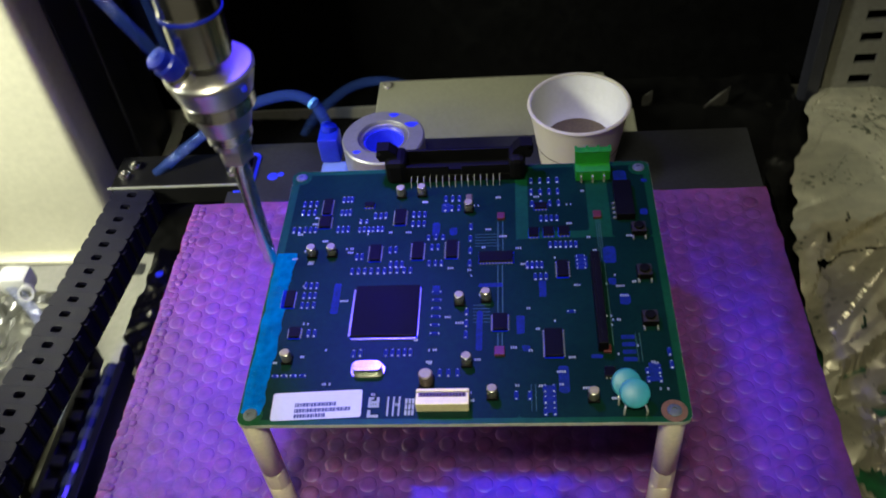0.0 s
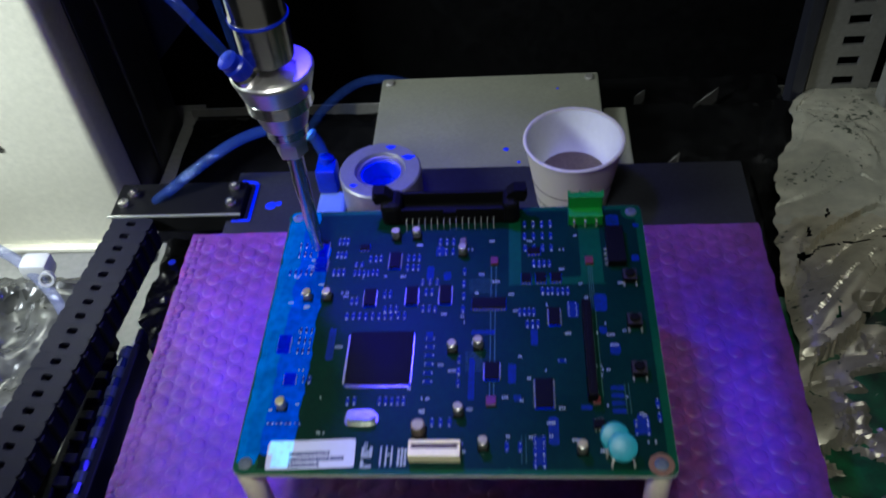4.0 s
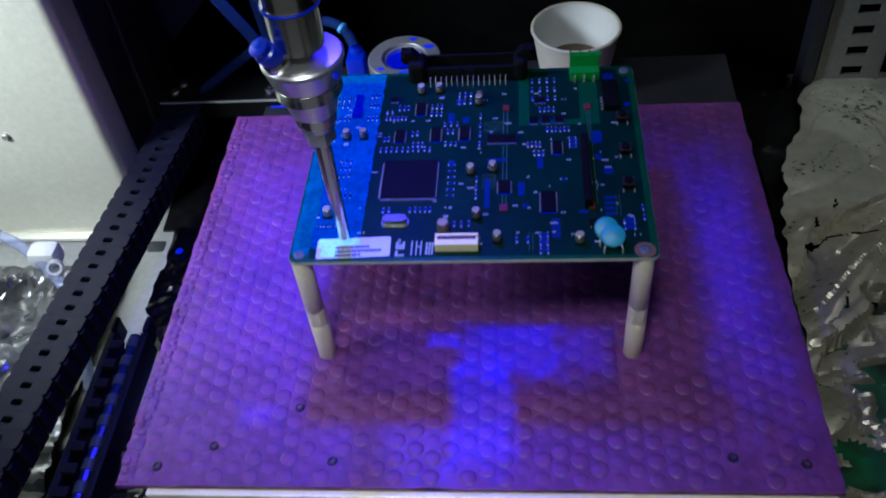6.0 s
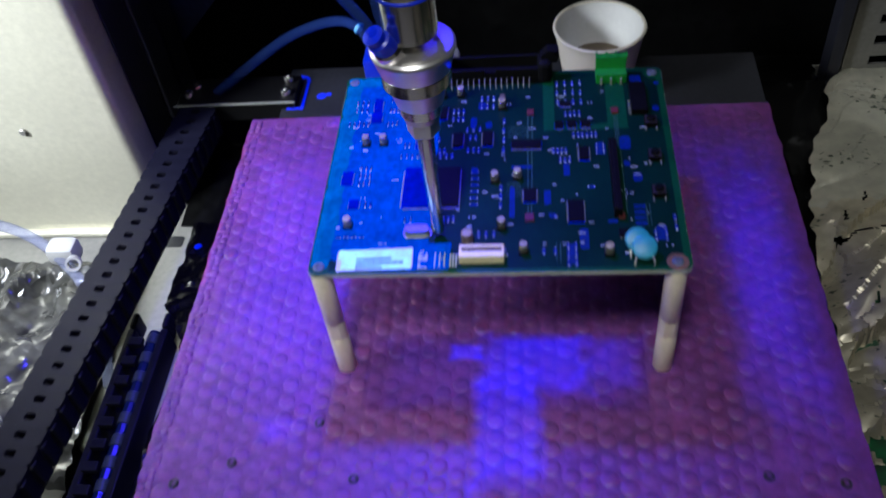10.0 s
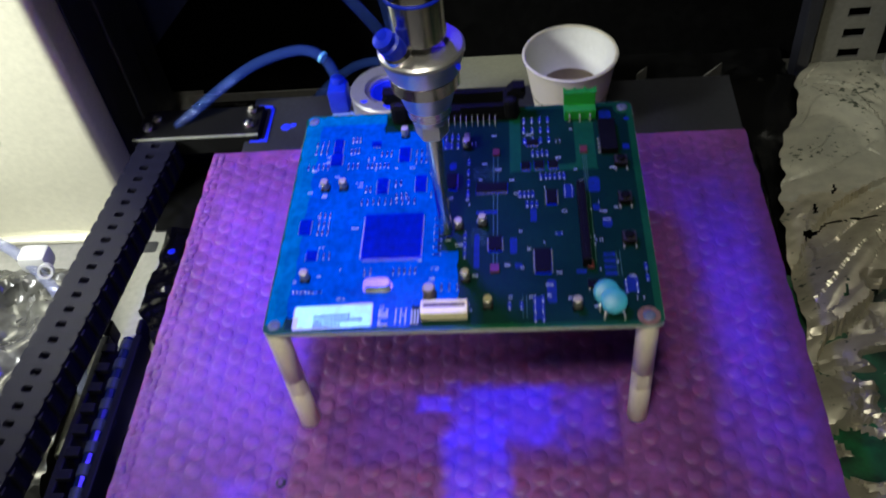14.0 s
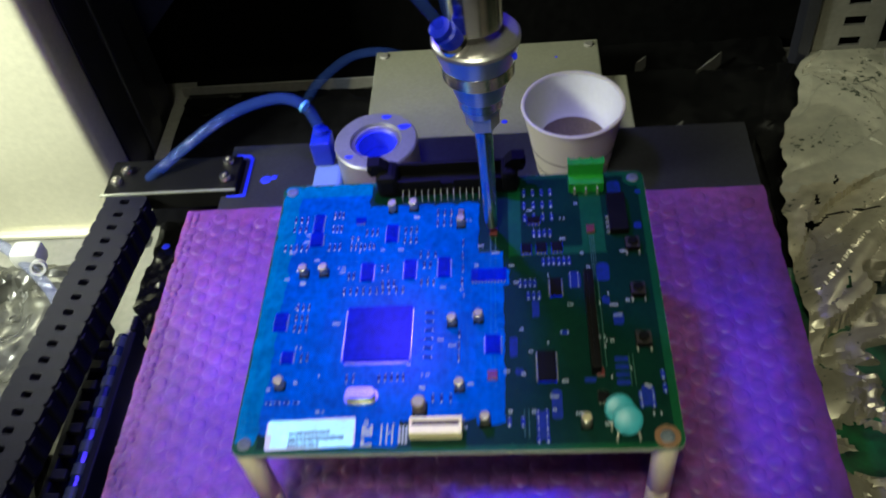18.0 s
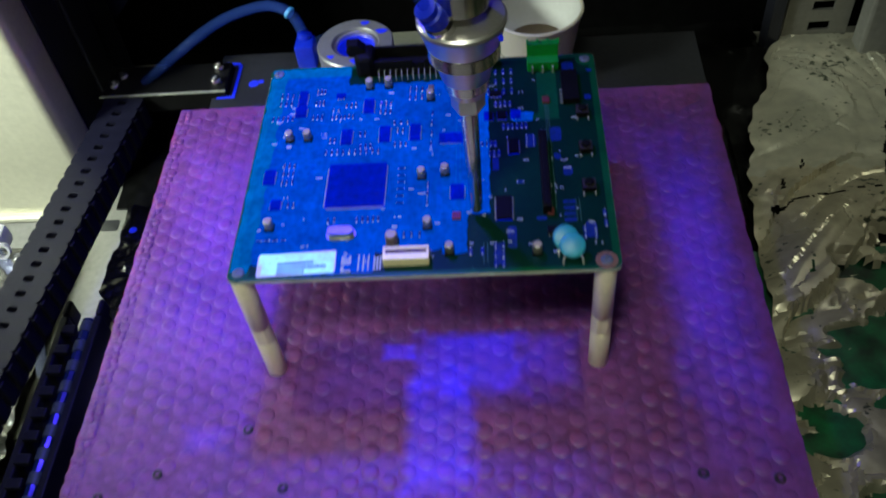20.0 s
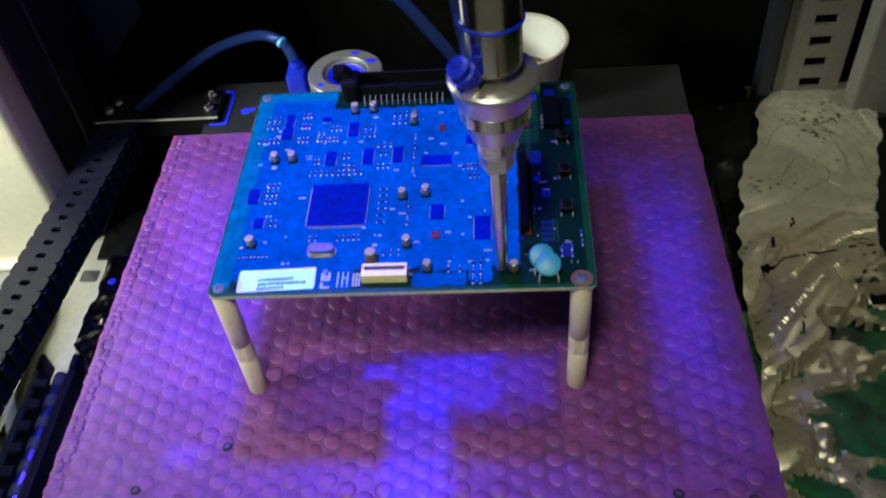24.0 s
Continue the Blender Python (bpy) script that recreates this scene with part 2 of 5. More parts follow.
def let_through(m, share):
    """Thin paper: some of the light passes through it."""
    nt = m.node_tree
    p, out = nt.nodes["Principled BSDF"], nt.nodes["Material Output"]
    t, mix = nt.nodes.new("ShaderNodeBsdfTranslucent"), nt.nodes.new("ShaderNodeMixShader")
    t.inputs[0].default_value = (0.75, 0.72, 0.62, 1)
    mix.inputs[0].default_value = share
    nt.links.new(p.outputs[0], mix.inputs[1])
    nt.links.new(t.outputs[0], mix.inputs[2])
    nt.links.new(mix.outputs[0], out.inputs[0])


let_through(M_CUP, 0.55)
M_RING = mat("brushed ring", (0.27, 0.27, 0.26), 0.42, 0.6, 0.1, 700, 0.1)
# a faint glow is added to the plastic's own blue
M_BLUE = mat("glowing blue fitting plastic", (0.008, 0.02, 0.34), 0.3, 0, 0.15, 500, 0.05, glow=(0.0, 0.02, 1.0, 0.07))
M_BLUESHEET = mat("dark blue sheet", (0.02, 0.025, 0.10), 0.6, 0, 0.2, 300, 0.1)
M_DARKHOSE = mat("glossy blue hose", (0.007, 0.013, 0.055), 0.2, 0, 0.15, 300, 0.1, spec=0.45)
M_HOSE_RING = mat("dull blue-grey hose ring", (0.035, 0.045, 0.075), 0.45, 0, 0.25, 400, 0.2, spec=0.3)
# the band is brightened with a little glow of its own
M_BAND = mat("glowing pale blue band", (0.10, 0.32, 0.55), 0.4, 0, 0.1, 500, 0.05, glow=(0.03, 0.2, 0.6, 0.15))
M_TUBE = clear("clear blue tubing", (0.05, 0.10, 0.36), 0.05, 0.17, (0.55, 0.64, 0.95))
M_CLEARTUBE = clear("clear tubing", (0.35, 0.38, 0.55), 0.08, 0.22)
M_TAPE = clear("translucent tape", (0.25, 0.36, 0.8), 0.3, 0.4)
M_NYLON = mat("white nylon", (0.45, 0.45, 0.44), 0.4, 0, 0.06, 500, 0.05)
M_LEG = mat("satin aluminium standoff", (0.84, 0.77, 0.55), 0.4, 0.2, 0.08, 900, 0.1, wear=90)
M_CRYSTAL = mat("satin crystal can", (0.42, 0.44, 0.38), 0.25, 0.85, 0.05, 900, 0.04)
M_CAN = mat("satin capacitor can", (0.36, 0.35, 0.28), 0.26, 0.8, 0.1, 900, 0.05)
M_BRASS = mat("copper ring", (0.45, 0.25, 0.14), 0.35, 0.7, 0.15, 900, 0.1)
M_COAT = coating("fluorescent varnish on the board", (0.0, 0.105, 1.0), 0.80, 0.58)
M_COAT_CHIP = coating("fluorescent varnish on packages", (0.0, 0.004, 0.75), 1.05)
M_COAT_PAPER = coating("fluorescent varnish on paper", (0.25, 0.75, 1.0), 2.4, 0.28)
M_COAT_PART = coating("fluorescent varnish on small parts", (0.12, 0.38, 1.0), 0.9, 0.55)
M_COAT_EDGE = coating("fluorescent varnish pooled along the border", (0.0, 0.22, 0.85), 0.85)
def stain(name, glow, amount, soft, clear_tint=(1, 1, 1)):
    """Dried overspray that fluoresces, and other blue glowing patches: thin towards their ragged borders."""
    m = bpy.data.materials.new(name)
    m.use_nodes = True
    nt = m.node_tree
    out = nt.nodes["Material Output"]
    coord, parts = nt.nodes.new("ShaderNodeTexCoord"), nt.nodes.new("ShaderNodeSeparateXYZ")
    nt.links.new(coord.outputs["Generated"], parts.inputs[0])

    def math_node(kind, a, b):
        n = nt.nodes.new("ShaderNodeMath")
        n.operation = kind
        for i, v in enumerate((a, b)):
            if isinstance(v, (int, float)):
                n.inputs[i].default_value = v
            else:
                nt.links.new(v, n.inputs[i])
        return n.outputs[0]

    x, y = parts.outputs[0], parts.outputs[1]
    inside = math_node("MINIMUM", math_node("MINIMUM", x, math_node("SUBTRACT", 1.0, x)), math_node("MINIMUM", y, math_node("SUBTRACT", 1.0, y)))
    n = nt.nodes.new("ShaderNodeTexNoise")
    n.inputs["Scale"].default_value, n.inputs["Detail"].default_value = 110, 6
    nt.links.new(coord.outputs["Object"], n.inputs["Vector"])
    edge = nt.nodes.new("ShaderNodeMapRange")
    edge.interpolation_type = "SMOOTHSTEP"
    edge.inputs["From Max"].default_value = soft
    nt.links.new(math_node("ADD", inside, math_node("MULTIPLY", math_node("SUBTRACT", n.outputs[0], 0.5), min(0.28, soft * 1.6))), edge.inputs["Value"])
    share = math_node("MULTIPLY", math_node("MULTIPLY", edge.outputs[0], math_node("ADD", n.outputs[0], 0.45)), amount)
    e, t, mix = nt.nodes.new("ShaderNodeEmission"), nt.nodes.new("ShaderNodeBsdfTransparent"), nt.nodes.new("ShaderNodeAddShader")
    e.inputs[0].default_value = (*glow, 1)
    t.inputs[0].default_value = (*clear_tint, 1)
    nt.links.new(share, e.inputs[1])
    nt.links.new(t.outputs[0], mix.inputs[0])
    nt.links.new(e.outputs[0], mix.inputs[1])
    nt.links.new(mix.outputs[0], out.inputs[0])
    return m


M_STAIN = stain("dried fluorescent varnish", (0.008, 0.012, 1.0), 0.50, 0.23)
# slightly darkens what lies under it and adds a faint blue
M_BLUE_DIM = stain("faint blue glow with a darkening tint", (0.010, 0.005, 1.0), 0.07, 0.20, (0.86, 0.85, 0.97))
# a soft violet-blue glow that fades out over a wide border
M_BLUE_MIST = stain("soft violet-blue glow", (0.05, 0.018, 1.0), 0.26, 0.45)
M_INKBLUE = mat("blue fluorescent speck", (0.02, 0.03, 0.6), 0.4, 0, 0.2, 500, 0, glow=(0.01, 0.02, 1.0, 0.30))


# ---- mesh helpers ----
def box(bm, x0, y0, z0, x1, y1, z1, bevel=0.0):
    vs = [bm.verts.new((x, y, z)) for z in (z0, z1) for y in (y0, y1) for x in (x0, x1)]
    fs = [bm.faces.new([vs[i] for i in f]) for f in ((0, 2, 3, 1), (4, 5, 7, 6), (0, 1, 5, 4), (2, 6, 7, 3), (0, 4, 6, 2), (1, 3, 7, 5))]
    if bevel:
        bmesh.ops.bevel(bm, geom=list({e for f in fs for e in f.edges}), offset=bevel, segments=2, affect="EDGES", profile=0.5)
    return bm


def lathe(bm, profile, seg=32, at=(0, 0, 0)):
    """A body of revolution round z: profile is a list of (radius, height)."""
    rings = []
    for r, z in profile:
        rings.append([bm.verts.new((at[0] + r * math.cos(2 * math.pi * i / seg), at[1] + r * math.sin(2 * math.pi * i / seg), at[2] + z)) for i in range(seg)])
    for a, b in zip(rings, rings[1:]):
        for i in range(seg):
            bm.faces.new((a[i], a[(i + 1) % seg], b[(i + 1) % seg], b[i]))
    closed = profile[0] == profile[-1]
    if profile[0][0] > 1e-5 and not closed:
        bm.faces.new(rings[0][::-1])
    if profile[-1][0] > 1e-5 and not closed:
        bm.faces.new(rings[-1])
    bmesh.ops.remove_doubles(bm, verts=[v for r in rings for v in r], dist=1e-7)
    return bm


def prism(bm, outline, z0, z1):
    low, high = [bm.verts.new((x, y, z0)) for x, y in outline], [bm.verts.new((x, y, z1)) for x, y in outline]
    n = len(outline)
    bm.faces.new(low[::-1]), bm.faces.new(high)
    for i in range(n):
        bm.faces.new((low[i], low[(i + 1) % n], high[(i + 1) % n], high[i]))
    return bm


def rounded(x0, y0, x1, y1, r, n=5):
    pts = []
    for cx, cy, a in ((x1 - r, y1 - r, 0), (x0 + r, y1 - r, 90), (x0 + r, y0 + r, 180), (x1 - r, y0 + r, 270)):
        for i in range(n + 1):
            b = radians(a + 90 * i / n)
            pts.append((cx + r * math.cos(b), cy + r * math.sin(b)))
    return pts


def hose(bm, points, radius, seg=10, steps=8):
    """A round tube along a smooth line through the points."""
    pts = [Vector(p) for p in points]
    line = []
    for i in range(len(pts) - 1):
        p0, p1, p2, p3 = pts[max(i - 1, 0)], pts[i], pts[i + 1], pts[min(i + 2, len(pts) - 1)]
        for k in range(steps):
            t = k / steps
            line.append(0.5 * ((2 * p1) + (p2 - p0) * t + (2 * p0 - 5 * p1 + 4 * p2 - p3) * t * t + (3 * p1 - p0 - 3 * p2 + p3) * t ** 3))
    line.append(pts[-1])
    rings, side = [], None
    for i, p in enumerate(line):
        d = (line[min(i + 1, len(line) - 1)] - line[max(i - 1, 0)]).normalized()
        side = (side - d * side.dot(d)).normalized() if side else d.orthogonal().normalized()
        up = d.cross(side)
        rings.append([bm.verts.new(p + radius * (math.cos(a) * side + math.sin(a) * up)) for a in (2 * math.pi * k / seg for k in range(seg))])
    for a, b in zip(rings, rings[1:]):
        for i in range(seg):
            bm.faces.new((a[i], a[(i + 1) % seg], b[(i + 1) % seg], b[i]))
    bm.faces.new(rings[0][::-1]), bm.faces.new(rings[-1])
    return bm


def mesh_of(name, bm, material, smooth=None):
    bmesh.ops.recalc_face_normals(bm, faces=bm.faces[:])
    me = bpy.data.meshes.new(name)
    bm.to_mesh(me)
    bm.free()
    for m in material if isinstance(material, (list, tuple)) else [material]:
        me.materials.append(m)
    if smooth:
        me.polygons.foreach_set("use_smooth", [True] * len(me.polygons))
        me.set_sharp_from_angle(angle=radians(smooth))
    return me


def part(name, bm, material, parent=None, label="", smooth=None):
    ob = new(name, mesh_of(name, bm, material, smooth))
    if parent:
        ob.parent = parent
    if label:
        tagged(ob, label)
    return ob


def thing(name, label, category, group="", kind="", at=(0, 0, 0)):
    ob = new(name)
    ob.location = at
    ob.empty_display_size = 0.01
    return tagged(ob, label, category, group, kind)


def solid(name, bm, material, label, category, group="", kind="", smooth=None):
    return tagged(part(name, bm, material, smooth=smooth), label, category, group, kind)


B = bmesh.new
ON_TABLE = []  # what rides on the sliding plate


def rides(ob):
    ON_TABLE.append(ob)
    return ob


def crumple(x0, x1, y0, y1, nx, ny, height, seed, scale=14.0, rough=1.0, calm=1.0, facets=0.0, hole=None):
    """A crumpled sheet: facets from ridged noise at two scales."""
    bm = B()
    rnd = random.Random(seed)
    grid = []
    for j in range(ny + 1):
        row = []
        for i in range(nx + 1):
            u, v = i / nx, j / ny
            x = x0(v) + (x1(v) - x0(v)) * u
            y = y0 + (y1 - y0) * v
            q = Vector((x * scale * 0.75 + 1.5 * noise.noise(Vector((x * 9, y * 9, seed))), y * scale * 1.1 + 1.5 * noise.noise(Vector((y * 11, x * 11, seed + 5))), seed * 3.7))
            h = rough * (1 + (calm - 1) * min(1.0, max(0.0, (v - 0.72) / 0.08))) * (0.007 * (1 - 2 * abs(noise.noise(q))) + 0.0035 * (1 - 2 * abs(noise.noise(q * 2.3))) + 0.0018 * (1 - 2 * abs(noise.noise(q * 5.1))) + 0.0007 * noise.noise(q * 11))
            if facets:
                for k, share in ((0.95, 1.7), (2.3, 0.7)):
                    dist, cells = noise.voronoi(q * k)
                    c, o = cells[0], q * k - cells[0]
                    h += facets * share * (1 + (calm - 1) * min(1.0, max(0.0, (v - 0.72) / 0.08))) * (0.011 * (noise.noise(c * 3.3) * o.x + noise.noise(c * 2.7 + Vector((9, 2, 4))) * o.y) + 0.004 * (dist[1] - dist[0]))
            jig = (x1(v) - x0(v)) / nx * (0.06 if facets else 0.25)
            row.append(bm.verts.new((x + rnd.uniform(-jig, jig), y + rnd.uniform(-jig, jig), height(u, v) + h)))
        grid.append(row)
    for j in range(ny):
        for i in range(nx):
            if hole and hole(grid[j][i].co):
                continue
            a, b, c, d = grid[j][i], grid[j][i + 1], grid[j + 1][i + 1], grid[j + 1][i]
            if rnd.random() < 0.5:
                bm.faces.new((a, b, c)), bm.faces.new((a, c, d))
            else:
                bm.faces.new((a, b, d)), bm.faces.new((b, c, d))
    return bm


# ---- the setting ----
FLOOR = -0.060
tagged(part("floor", box(B(), -1.2, -1.2, FLOOR - 0.03, 1.2, 0.9, FLOOR), M_BASE), "pale painted metal base of the machine", "floor", kind="structure")
tagged(part("wall_north", box(B(), -1.2, 0.297, FLOOR, 1.2, 0.33, 1.0), M_BLACK), "black back wall of the enclosure", "wall", kind="structure")
tagged(part("wall_west", box(B(), -1.23, -1.2, FLOOR, -1.2, 0.43, 1.0), M_BLACK), "dark side wall of the enclosure", "wall", kind="structure")
tagged(part("wall_east", box(B(), 1.2, -1.2, FLOOR, 1.23, 0.43, 1.0), M_BLACK), "dark side wall of the enclosure", "wall", kind="structure")
tagged(part("ceiling", box(B(), -1.23, -1.2, 1.0, 1.23, 0.43, 1.03), M_BLACK), "dark ceiling of the enclosure", "ceiling", kind="structure")


def column():
    """The gantry's left upright: a pale sheet-metal cover in front, black profile behind."""
    c = thing("gantry_column", "gantry upright with a pale metal cover and a dark side", "column", at=(0, 0, 0))
    part("front_cover", prism(B(), rounded(-0.42, 0.158, -0.1335, 0.186, 0.006), -0.056, 0.45), M_CREAM, c, "pale scuffed sheet-metal cover", 40)
    part("cover_foot", box(B(), -0.42, 0.153, FLOOR, -0.1385, 0.186, -0.056, 0.002), M_CREAM, c)
    part("side_profile", box(B(), -0.30, 0.188, FLOOR, -0.1365, 0.216, 0.45, 0.001), M_PROFILE, c)
    part("side_profile", box(B(), -0.30, 0.2175, FLOOR, -0.1350, 0.240, 0.45, 0.001), M_PROFILE, c)
    part("side_profile", box(B(), -0.30, 0.2415, FLOOR, -0.1375, 0.270, 0.45, 0.001), M_PROFILE, c)
    for z in (0.02, 0.09, 0.16):
        part("screw", lathe(B(), [(0.0022, 0), (0.0022, 0.0012), (0.0016, 0.0018), (0, 0.0018)], 12), M_STEEL, c).matrix_basis = pose(-0.19, 0.1580, z, 90, 0, 0)
    return c


column()


def angle_iron():
    a = thing("slotted_angle", "pale slotted steel angle post", "post", at=(0.2722, 0.265, FLOOR))
    bm = B()
    w, z, pitch = 0.038, 0.0, 0.0145
    box(bm, 0.0, 0, 0, 0.0146, 0.002, 0.5)
    box(bm, 0.0274, 0, 0, w, 0.002, 0.5)
    while z < 0.49:
        box(bm, 0.0146, 0, z, 0.0274, 0.002, z + pitch - 0.0062)
        z += pitch
    part("front_flange", bm, M_STEEL, a)
    part("side_flange", box(B(), -0.002, 0.002, 0, 0.0, 0.03, 0.5), M_STEEL, a)
    part("dark_backing", box(B(), 0.001, 0.012, 0, w, 0.014, 0.5), M_BLACK, a)
    part("edge_strip", box(B(), -0.010, -0.004, 0, -0.0025, 0.010, 0.5, 0.0005), M_PROFILE, a)
    return a


angle_iron()
tagged(part("machine_cover", box(B(), 0.3125, 0.245, FLOOR, 0.52, 0.260, 0.45, 0.002), M_BASE), "cream sheet-metal cover of the machine", "cover")


def junction_box():
    b = thing("junction_box", "grey painted metal box with a screwed lid", "box", at=(0, 0, 0))
    part("body", box(B(), 0.0092, 0.137, -0.055, 0.1392, 0.262, -0.025, 0.001), M_BOX, b)
    part("lid", box(B(), 0.0062, 0.134, -0.025, 0.1422, 0.265, -0.021, 0.0008), M_BOX, b)
    for x in (0.0115, 0.1365):
        for y in (0.140, 0.2595):
            part("lid_screw", lathe(B(), [(0.003, 0), (0.003, 0.0008), (0.0022, 0.0014), (0, 0.0011)], 14, (x, y, -0.021)), M_STEEL, b)
    part("bracket", box(B(), 0.1440, 0.147, -0.055, 0.1575, 0.238, -0.028, 0.001), M_BOX, b)
    return b


junction_box()
for x, y, r in ((0.0848, 0.1929, 0.0018), (0.0920, 0.1815, 0.0011), (0.1165, 0.2492, 0.0008)):
    solid("varnish_drip", lathe(B(), [(r, 0), (r * 0.8, 0.0002), (0, 0.0003)], 10, (x, y, -0.0209)), M_INKBLUE, "blue fluorescent varnish drip on the grey lid", "drip", "varnish drips")
solid("side_sheet", prism(B(), [(-0.150, -0.020), (-0.110, 0.020), (-0.110, 0.40), (-0.150, 0.40)], 0.0, 0.002), M_BLUESHEET, "dark blue sheet behind the gantry upright", "sheet").matrix_basis = pose(0, 0.292, 0, 90, 0, 0)

# black film behind and beside the plate, foil at the right, sheeting at the left
tagged(part("black_film", crumple(lambda v: -0.1230, lambda v: 0.262, 0.10, 0.296, 110, 60, lambda u, v: -0.058 + 0.014 * v - 0.008 * min(1.0, max(0.0, (v - 0.82) / 0.04)), 5, 14, 0.34), M_FILM, smooth=35), "creased glossy black plastic film on the base", "film")
tagged(part("black_film", crumple(lambda v: 0.18, lambda v: 0.275, -0.25, 0.115, 40, 130, lambda u, v: -0.058, 6, 16, 0.45), M_FILM, smooth=35), "creased glossy black plastic film under the foil", "film")
def foil_edge(v):
    y = -0.25 + 0.516 * v
    bend = 0.006 * min(1.0, max(0.0, y / 0.1)) + 0.0465 * (max(0.0, y - 0.1) / 0.165) ** 1.8
    return 0.219 + bend + 0.007 * noise.noise(Vector((0, v * 17, 0))) + 0.003 * noise.noise(Vector((4, v * 60, 0)))


def tear(x, y):
    """Below 1 where the foil is torn open over the mat."""
    ragged = 1.6 * noise.noise(Vector((x * 50 + y * 30, y * 110, 1))) + 0.8 * noise.noise(Vector((x * 140, y * 260, 4)))
    return ragged + min(((x - cx) / a) ** 2 + ((y - cy) / b) ** 2 for cx, cy, a, b in ((0.2770, 0.0819, 0.015, 0.007), (0.2720, 0.0321, 0.022, 0.017), (0.3120, 0.0560, 0.034, 0.046), (0.2363, -0.0007, 0.011, 0.011), (0.2507, -0.0513, 0.014, 0.016)))


CRACKS = ((0.2480, 0.1285, 0.2980, 0.1330, 0.0007), (0.2350, 0.1200, 0.2480, 0.1275, 0.0016), (0.2560, 0.1480, 0.2590, 0.1560, 0.0008), (0.2440, 0.0760, 0.2470, 0.0860, 0.0012), (0.2430, 0.1330, 0.2455, 0.1420, 0.0010))


def torn(p):
    """True over the tears, along short cracks and past the foil's ragged far side."""
    if tear(p.x, p.y) < 1.0 or p.x > 0.2960 + 0.30 * max(0.0, p.y - 0.135) + 0.004 * noise.noise(Vector((p.y * 70, 5, 1))) and p.y > 0.11:
        return True
    for x0, y0, x1, y1, w in CRACKS:
        u = ((p.x - x0) * (x1 - x0) + (p.y - y0) * (y1 - y0)) / ((x1 - x0) ** 2 + (y1 - y0) ** 2)
        if 0 < u < 1 and math.hypot(p.x - x0 - u * (x1 - x0), p.y - y0 - u * (y1 - y0) - 0.0015 * noise.noise(Vector((u * 6, x0 * 90, 2)))) < w * (1.3 - u):
            return True
    return False


def foil_height(u, v):
    x, y = foil_edge(v) + (0.375 - foil_edge(v)) * u, -0.25 + 0.516 * v
    return -0.007 * min(1.0, max(0.0, 2.2 - tear(x, y))) + -0.040 - 0.004 * u + 0.006 * math.sin(9 * v + 3 * u) * (1 - v) + (0.03 * (0.06 - u) if u < 0.06 else 0.0) * -1.0


def ragged_seam(p):
    """True on the flatter sheet, which ends in a ragged border."""
    return p.y > 0.150 + 0.012 * noise.noise(Vector((p.x * 45, 3, 2))) + 0.005 * noise.noise(Vector((p.x * 160, 1, 7)))


FOIL = thing("aluminium_foil", "crumpled dull aluminium foil covering the machine base", "foil")
crumpled = crumple(foil_edge, lambda v: 0.375, -0.25, 0.266, 120, 320, foil_height, 11, 19, 0.12, 0.30, 0.75, torn)
smooth = crumpled.copy()
bmesh.ops.delete(crumpled, geom=[f for f in crumpled.faces if ragged_seam(f.calc_center_median())], context="FACES")
bmesh.ops.delete(smooth, geom=[f for f in smooth.faces if not ragged_seam(f.calc_center_median())], context="FACES")
part("crumpled_sheet", crumpled, M_FOIL_BRIGHT, FOIL, "sharply crumpled and torn foil", 20)
part("smooth_sheet", smooth, M_FOIL, FOIL, "flatter scuffed foil", 20)
tagged(part("black_film", crumple(lambda v: 0.228, lambda v: 0.42, 0.095, 0.262, 70, 60, lambda u, v: -0.0525 + 0.002 * v, 8, 16, 0.35), M_FILM, smooth=35), "creased glossy black plastic film under the torn foil", "film")
tagged(part("green_mat", crumple(lambda v: 0.214, lambda v: 0.50, -0.25, 0.10, 60, 70, lambda u, v: -0.0475 + 0.004 * u, 29, 30, 0.22), M_MAT, smooth=40), "dark green mat showing between folds of foil", "mat")
# bright slivers put in as glints where the black film is creased
for k, (x0, y0, x1, y1) in enumerate(((0.1665, 0.2661, 0.1742, 0.2737), (0.2023, 0.2556, 0.2210, 0.2738), (0.1795, 0.2012, 0.1881, 0.2109))):
    n = Vector((y0 - y1, x1 - x0)).normalized() * 0.0006
    solid("film_glint", prism(B(), [(x0, y0), ((x0 + x1) / 2 + n.x, (y0 + y1) / 2 + n.y), (x1, y1), ((x0 + x1) / 2 - n.x, (y0 + y1) / 2 - n.y)], -0.058, -0.0425), M_STEEL, "steel sliver set in as a glint on the creased film", "crease", "creases in the film")
tagged(part("plastic_sheeting", crumple(lambda v: -0.32, lambda v: -0.134, -0.15, 0.120, 80, 110, lambda u, v: -0.040 - 0.012 * u, 17, 18), M_CLEAR_FILM, smooth=30), "crumpled glossy plastic sheeting on the base", "sheet")


tagged(part("metal_strip", box(B(), -0.1280, 0.2680, -0.058, 0.0050, 0.2695, -0.0425, 0.0003), M_STEEL), "thin bare metal strip standing behind the black film", "strip")


